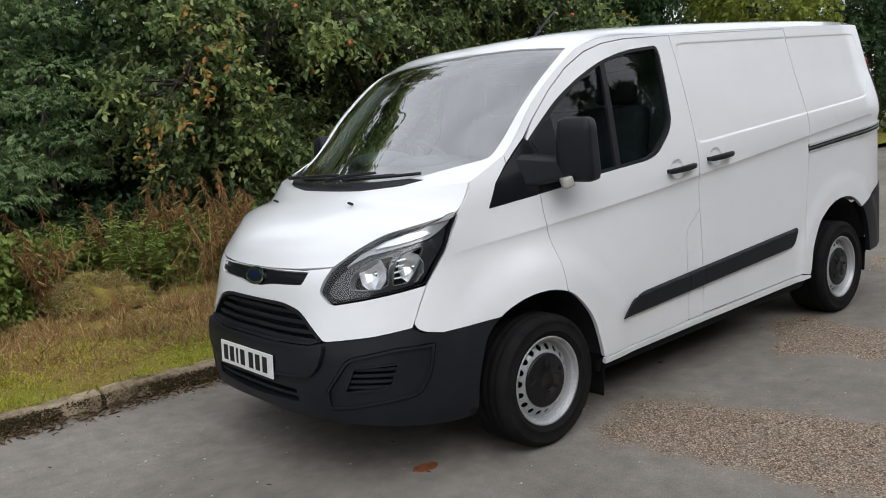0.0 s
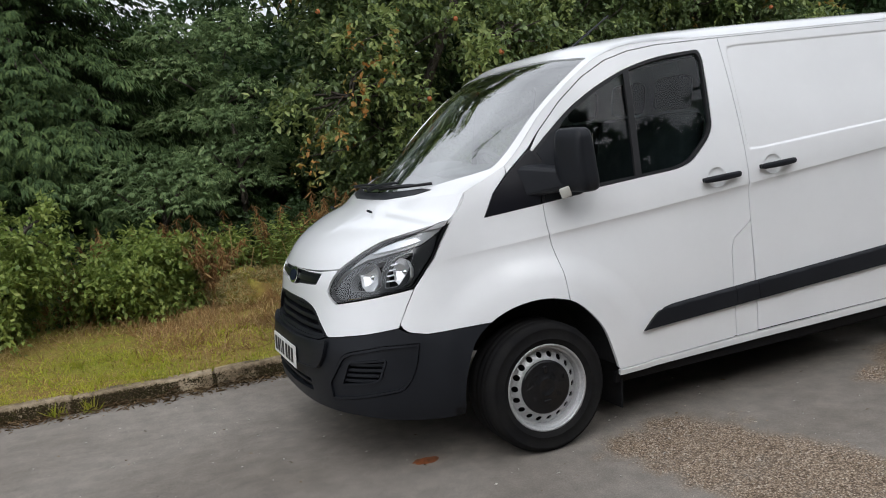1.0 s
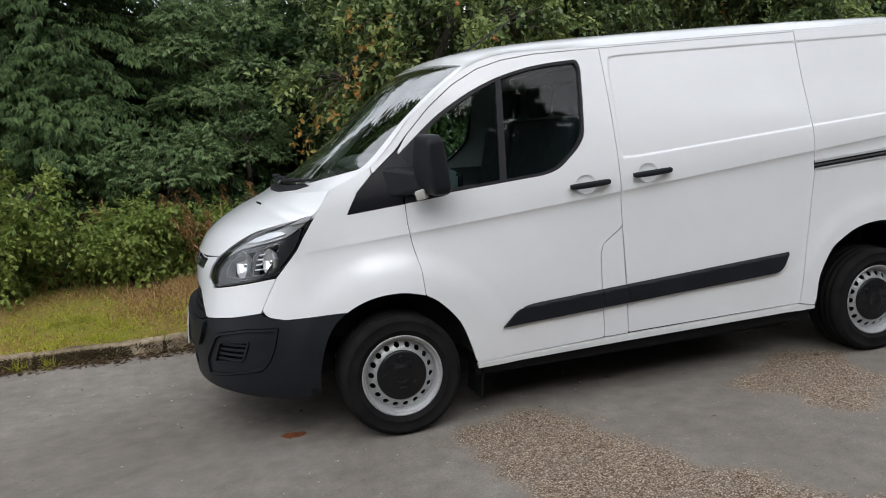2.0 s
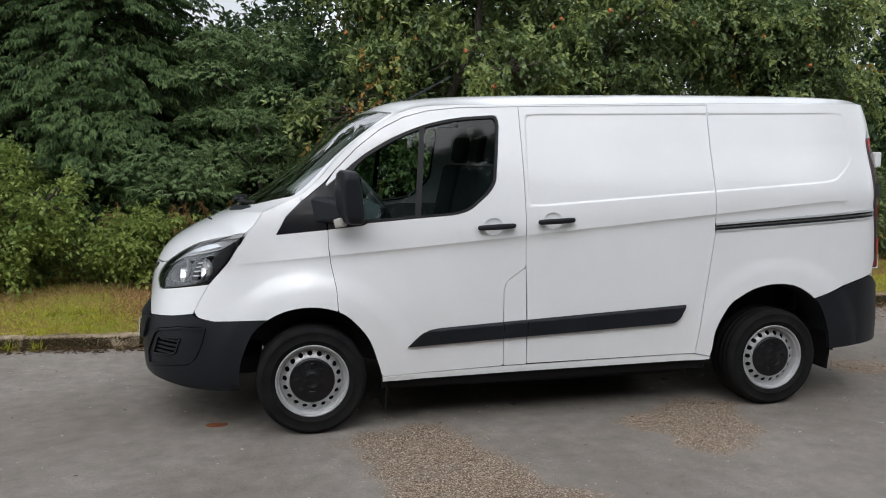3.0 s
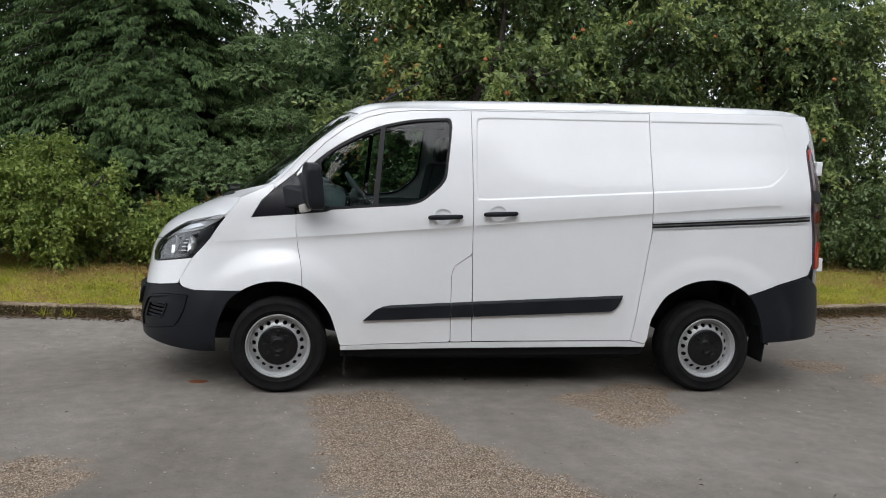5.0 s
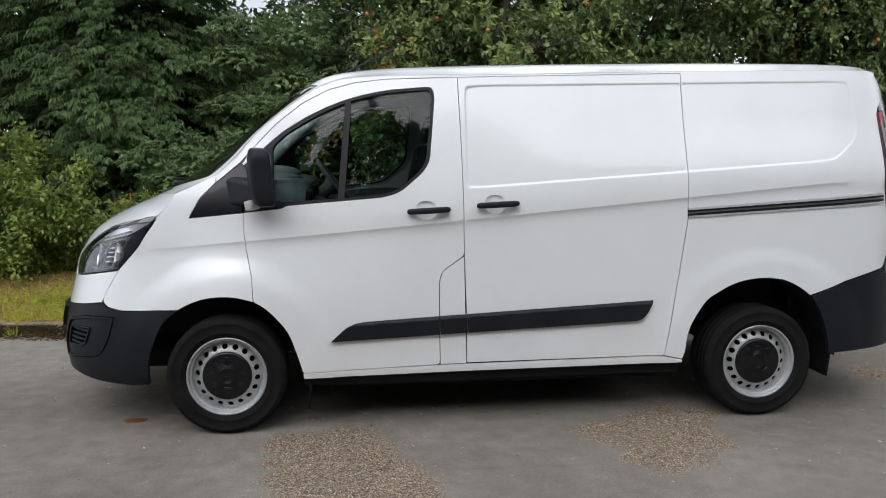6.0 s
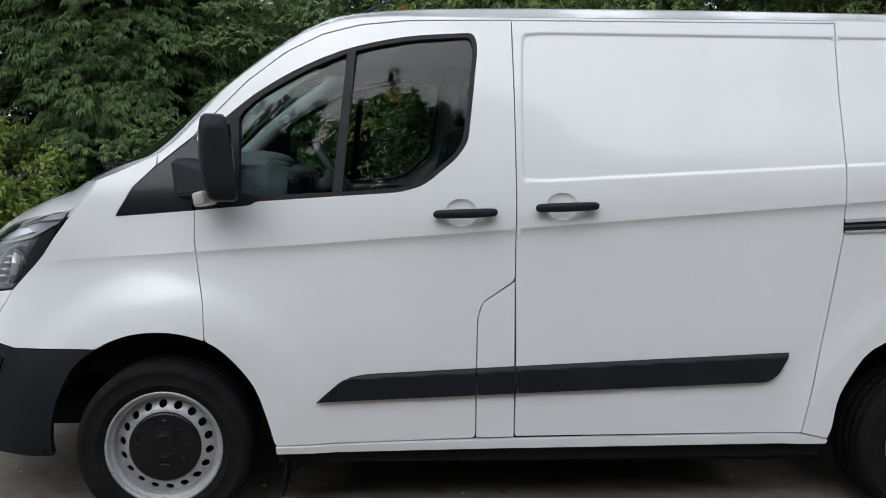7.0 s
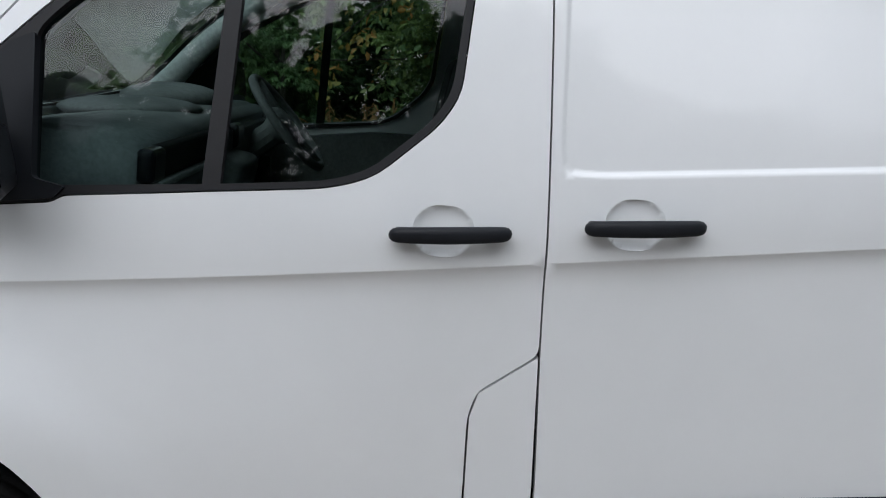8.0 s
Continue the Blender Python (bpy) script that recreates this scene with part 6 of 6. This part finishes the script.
# withered stems and green weeds before the trees
for k in range(46):
    x, d = -2.0 + 3.3 * ((k * .618) % 1) + .1 * r.normal(), 2.30 + .9 * r.random()
    green = k % 5 == 0 or (-.75 < x < .35 and k % 3 > 0)
    at = (x, kerb_line(x) + .13 + d, verge_height(x, d))
    if green:
        weed = thing("green_weed", "leafy upright green weed among withered stems", "weed", "weeds under the trees", at=at)
    else:
        weed = thing("withered_weed", "tall withered brown weed with hanging leaves", "weed", "weeds under the trees", at=at)
    V, Fc, count = [], [], 0
    tall = r.uniform(.55, .95) if green else r.uniform(.55, 1.15)
    for q in range(int(r.integers(4, 7))):
        h, lean = tall * r.uniform(.65, 1.05), r.normal(size=2) * (.16 if green else .13)
        foot = r.normal(size=2) * (.09 if green else .05)
        stem = lambda t: np.array((foot[0] + lean[0] * t ** 1.6, foot[1] + lean[1] * t ** 1.6, h * (t - .10 * t ** 3)))  # noqa: E731
        part("stem", tube([(foot[0], foot[1], -.03), *[tuple(stem(t)) for t in (.3, .6, .85, 1.0)]], [.0065, .006, .005, .004, .002], 4), SHRUB if green else FERN, weed, "", True)
        if green:
            # opposite pairs of leaves, smaller towards the tip
            t = np.repeat(np.linspace(.22, 1, 15), 3)
            n = len(t)
            turn = np.arange(n) * 2.2 + r.uniform(0, 6)
            way = np.c_[np.cos(turn), np.sin(turn), r.normal(size=n) * .25 + .05]
            ln = (.135 - .080 * t) * r.uniform(.7, 1.2, n)
            wide = ln * r.uniform(.36, .50, n)
            pos = np.array([stem(u) for u in t])
            v, f = leaves(pos, way, np.c_[r.normal(size=(n, 2)) * .3, np.ones(n)], ln, wide)
        else:
            # shrivelled leaves hanging down along the stem
            n = 95
            t = r.uniform(.30, 1, n)
            pos = np.array([stem(u) for u in t]) + r.normal(size=(n, 3)) * .012
            way = np.c_[r.normal(size=(n, 2)) * .55, -r.uniform(.2, 1.3, n)]
            ln = r.uniform(.04, .12, n)
            v, f = leaves(pos, way, r.normal(size=(n, 3)), ln, ln * r.uniform(.05, .14, n), BLADE_V, BLADE_F)
        V.append(v), Fc.append(f + count)
        count += len(v)
    under(scatter_mesh("foliage", np.vstack(V), np.vstack(Fc), SHRUB if green else FERN, "", ""), weed)
# bare pale stalks leaning among the weeds
for k in range(16):
    x, d = -2.1 + 3.2 * ((k * .382 + .1) % 1), 2.15 + .5 * r.random()
    tip = (r.normal() * .28, r.normal() * .10 - .05, r.uniform(.35, .75))
    stalk = part("dry_stalk", tube([(0, 0, -.03), (tip[0] * .4, tip[1] * .4, tip[2] * .55), tip], [.007, .006, .003], 5), STRAW, None, "", True)
    stalk.location = (x, kerb_line(x) + .13 + d, verge_height(x, d))
    tagged(stalk, "bare pale dry stalk leaning among the weeds", "stalk", "dry stalks under the trees")
v, f = blades(2600, (-2.4, 1.6, 2.35, 3.3), .46, .008, .6, 5)
scatter_mesh("long_grass", v, f, FERN, "long dry grass before the trees", "grass")
v, f = blades(600, (-2.4, 1.6, 2.3, 3.5), .38, .018, .5, 6)
scatter_mesh("long_green_grass", v, f, SHRUB, "long green grass and nettles before the trees", "grass")
# heap of mown grass
heap = bmesh.new()
bmesh.ops.create_uvsphere(heap, u_segments=28, v_segments=14, radius=1)
for q in heap.verts:
    q.co = Vector((q.co.x * .42, q.co.y * .34, max(0, q.co.z) * .27)) * (1 + .45 * noise.noise(q.co * 2.5) + .25 * noise.noise(q.co * 6))
me = bpy.data.meshes.new("mound")
heap.to_mesh(me)
heap.free()
me.shade_smooth()
hp = tagged(link("mound", me, TURF), "heap of mown yellow grass on the verge", "mound")
hp.location = (-.50, 3.90, .19)
n = 9000
a, rr = r.uniform(0, 6.28, n), np.sqrt(r.uniform(0, 1, n))
pos = np.c_[rr * np.cos(a) * .44, rr * np.sin(a) * .36, .268 * np.sqrt(1 - np.clip(rr, 0, .98) ** 2)]
pos *= (1 + .45 * np.array([noise.noise(q * 4.5) + .5 * noise.noise(q * 11) for q in pos]))[:, None]
v, f = leaves(pos, r.normal(size=(n, 3)), r.normal(size=(n, 3)), r.uniform(.03, .08, n), np.full(n, .006), BLADE_V, BLADE_F)
half = len(f) // 6 * 3
under(scatter_mesh("mown_grass", v, f[:half], HEAP, "", ""), hp)
under(scatter_mesh("dry_mown_grass", v, f[half:], STRAW, "", ""), hp)
# litter in the gutter
n = 6500
x = r.uniform(-5, 8, n)
off = np.abs(r.normal(size=n)) * .075
pos = np.c_[x, [kerb_line(q) for q in x] - off - .012, r.uniform(.0, .012, n) + .02 * np.exp(-off * 25)]
way = r.normal(size=(n, 3)) * np.array((1, 1, .15))
v, f = leaves(pos, way, r.normal(size=(n, 3)) * .4 + np.array((0, 0, 1.0)), r.gamma(3, .010, n), r.uniform(.004, .014, n))
scatter_mesh("leaf_litter", v, f, LITTER, "dead leaves and needles lying in the gutter", "leaf litter")
n = 300
pos = np.c_[r.uniform(-4.5, 6, n), r.uniform(-4, 1.5, n), np.full(n, .003)]
v, f = leaves(pos, r.normal(size=(n, 3)) * np.array((1, 1, .05)), r.normal(size=(n, 3)) * .15 + np.array((0, 0, 1.0)), r.gamma(2.2, .006, n) + .005, r.uniform(.003, .009, n))
scatter_mesh("stray_leaves", v, f, LITTER, "small dead leaves and twigs scattered on the road", "leaf litter")
n = 9000
x = r.uniform(4.3, 9.5, n)
pos = np.c_[x, [kerb_line(q) for q in x] - np.abs(r.normal(size=n)) * .45 - .02, r.uniform(.001, .006, n)]
v, f = leaves(pos, r.normal(size=(n, 3)) * np.array((1, 1, .06)), r.normal(size=(n, 3)) * .2 + np.array((0, 0, 1.0)), r.gamma(2.5, .0045, n) + .003, r.uniform(.003, .009, n))
scatter_mesh("fallen_leaves", v, f, HAY, "brown fallen leaves spread over the road by the kerb", "leaf litter")
# pale chips of stone on the road
n = 1500
spots = np.c_[r.uniform(-4.5, 6.5, n), r.uniform(-5.0, 1.6, n), np.zeros(n)]
sv = OCT_V[None] * r.uniform(.6, 1.2, (n, 6, 1)) * r.gamma(3, .0012, n)[:, None, None] * np.array((1.3, 1.0, .6)) + spots[:, None]
scatter_mesh("stone_chips", sv, (OCT_F[None] + 6 * np.arange(n)[:, None, None]).reshape(-1, 3), CHIP, "small pale stone chips scattered on the road", "gravel")
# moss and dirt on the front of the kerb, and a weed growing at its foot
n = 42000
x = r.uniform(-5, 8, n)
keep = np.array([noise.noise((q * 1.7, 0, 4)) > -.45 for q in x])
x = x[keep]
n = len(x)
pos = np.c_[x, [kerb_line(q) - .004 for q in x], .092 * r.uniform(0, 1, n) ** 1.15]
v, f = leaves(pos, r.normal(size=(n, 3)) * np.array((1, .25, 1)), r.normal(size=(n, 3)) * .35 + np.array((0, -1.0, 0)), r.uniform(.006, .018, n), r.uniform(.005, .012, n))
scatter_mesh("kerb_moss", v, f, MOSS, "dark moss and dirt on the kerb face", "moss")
for x in (-2.26, -2.05, 5.3):
    at = (x, kerb_line(x) - .02, 0)
    weed = thing("kerb_weed", "small green weed at the foot of the kerb", "weed", at=at)
    n = 40
    way = r.normal(size=(n, 3)) * .6 + np.array((0, -.2, .8))
    v, f = leaves(r.normal(size=(n, 3)) * np.array((.03, .01, 0)), way, r.normal(size=(n, 3)), r.uniform(.05, .13, n), r.uniform(.006, .012, n), BLADE_V, BLADE_F)
    under(scatter_mesh("foliage", v, f, GRASS, "", ""), weed)
# rust-coloured splash beside the front wheel
bm = bmesh.new()
ring0 = [bm.verts.new(((.075 + .02 * noise.noise((math.cos(a) * 2, math.sin(a) * 2, 1))) * math.cos(a) * 1.3, (.075 + .03 * noise.noise((math.cos(a) * 3, math.sin(a) * 3, 1))) * math.sin(a) * .8, 0)) for a in np.linspace(0, 6.283, 28, endpoint=False)]
mid = bm.verts.new((0, 0, .014))
for k in range(28):
    bm.faces.new((ring0[k], ring0[(k + 1) % 28], mid))
splash = tagged(part("rust_stain", bm, RUST, None, "", True), "orange-brown crumbled clod on the asphalt", "stain")
splash.location = (-.545, -.69, .0)
splash.scale = (.72, .72, .8)
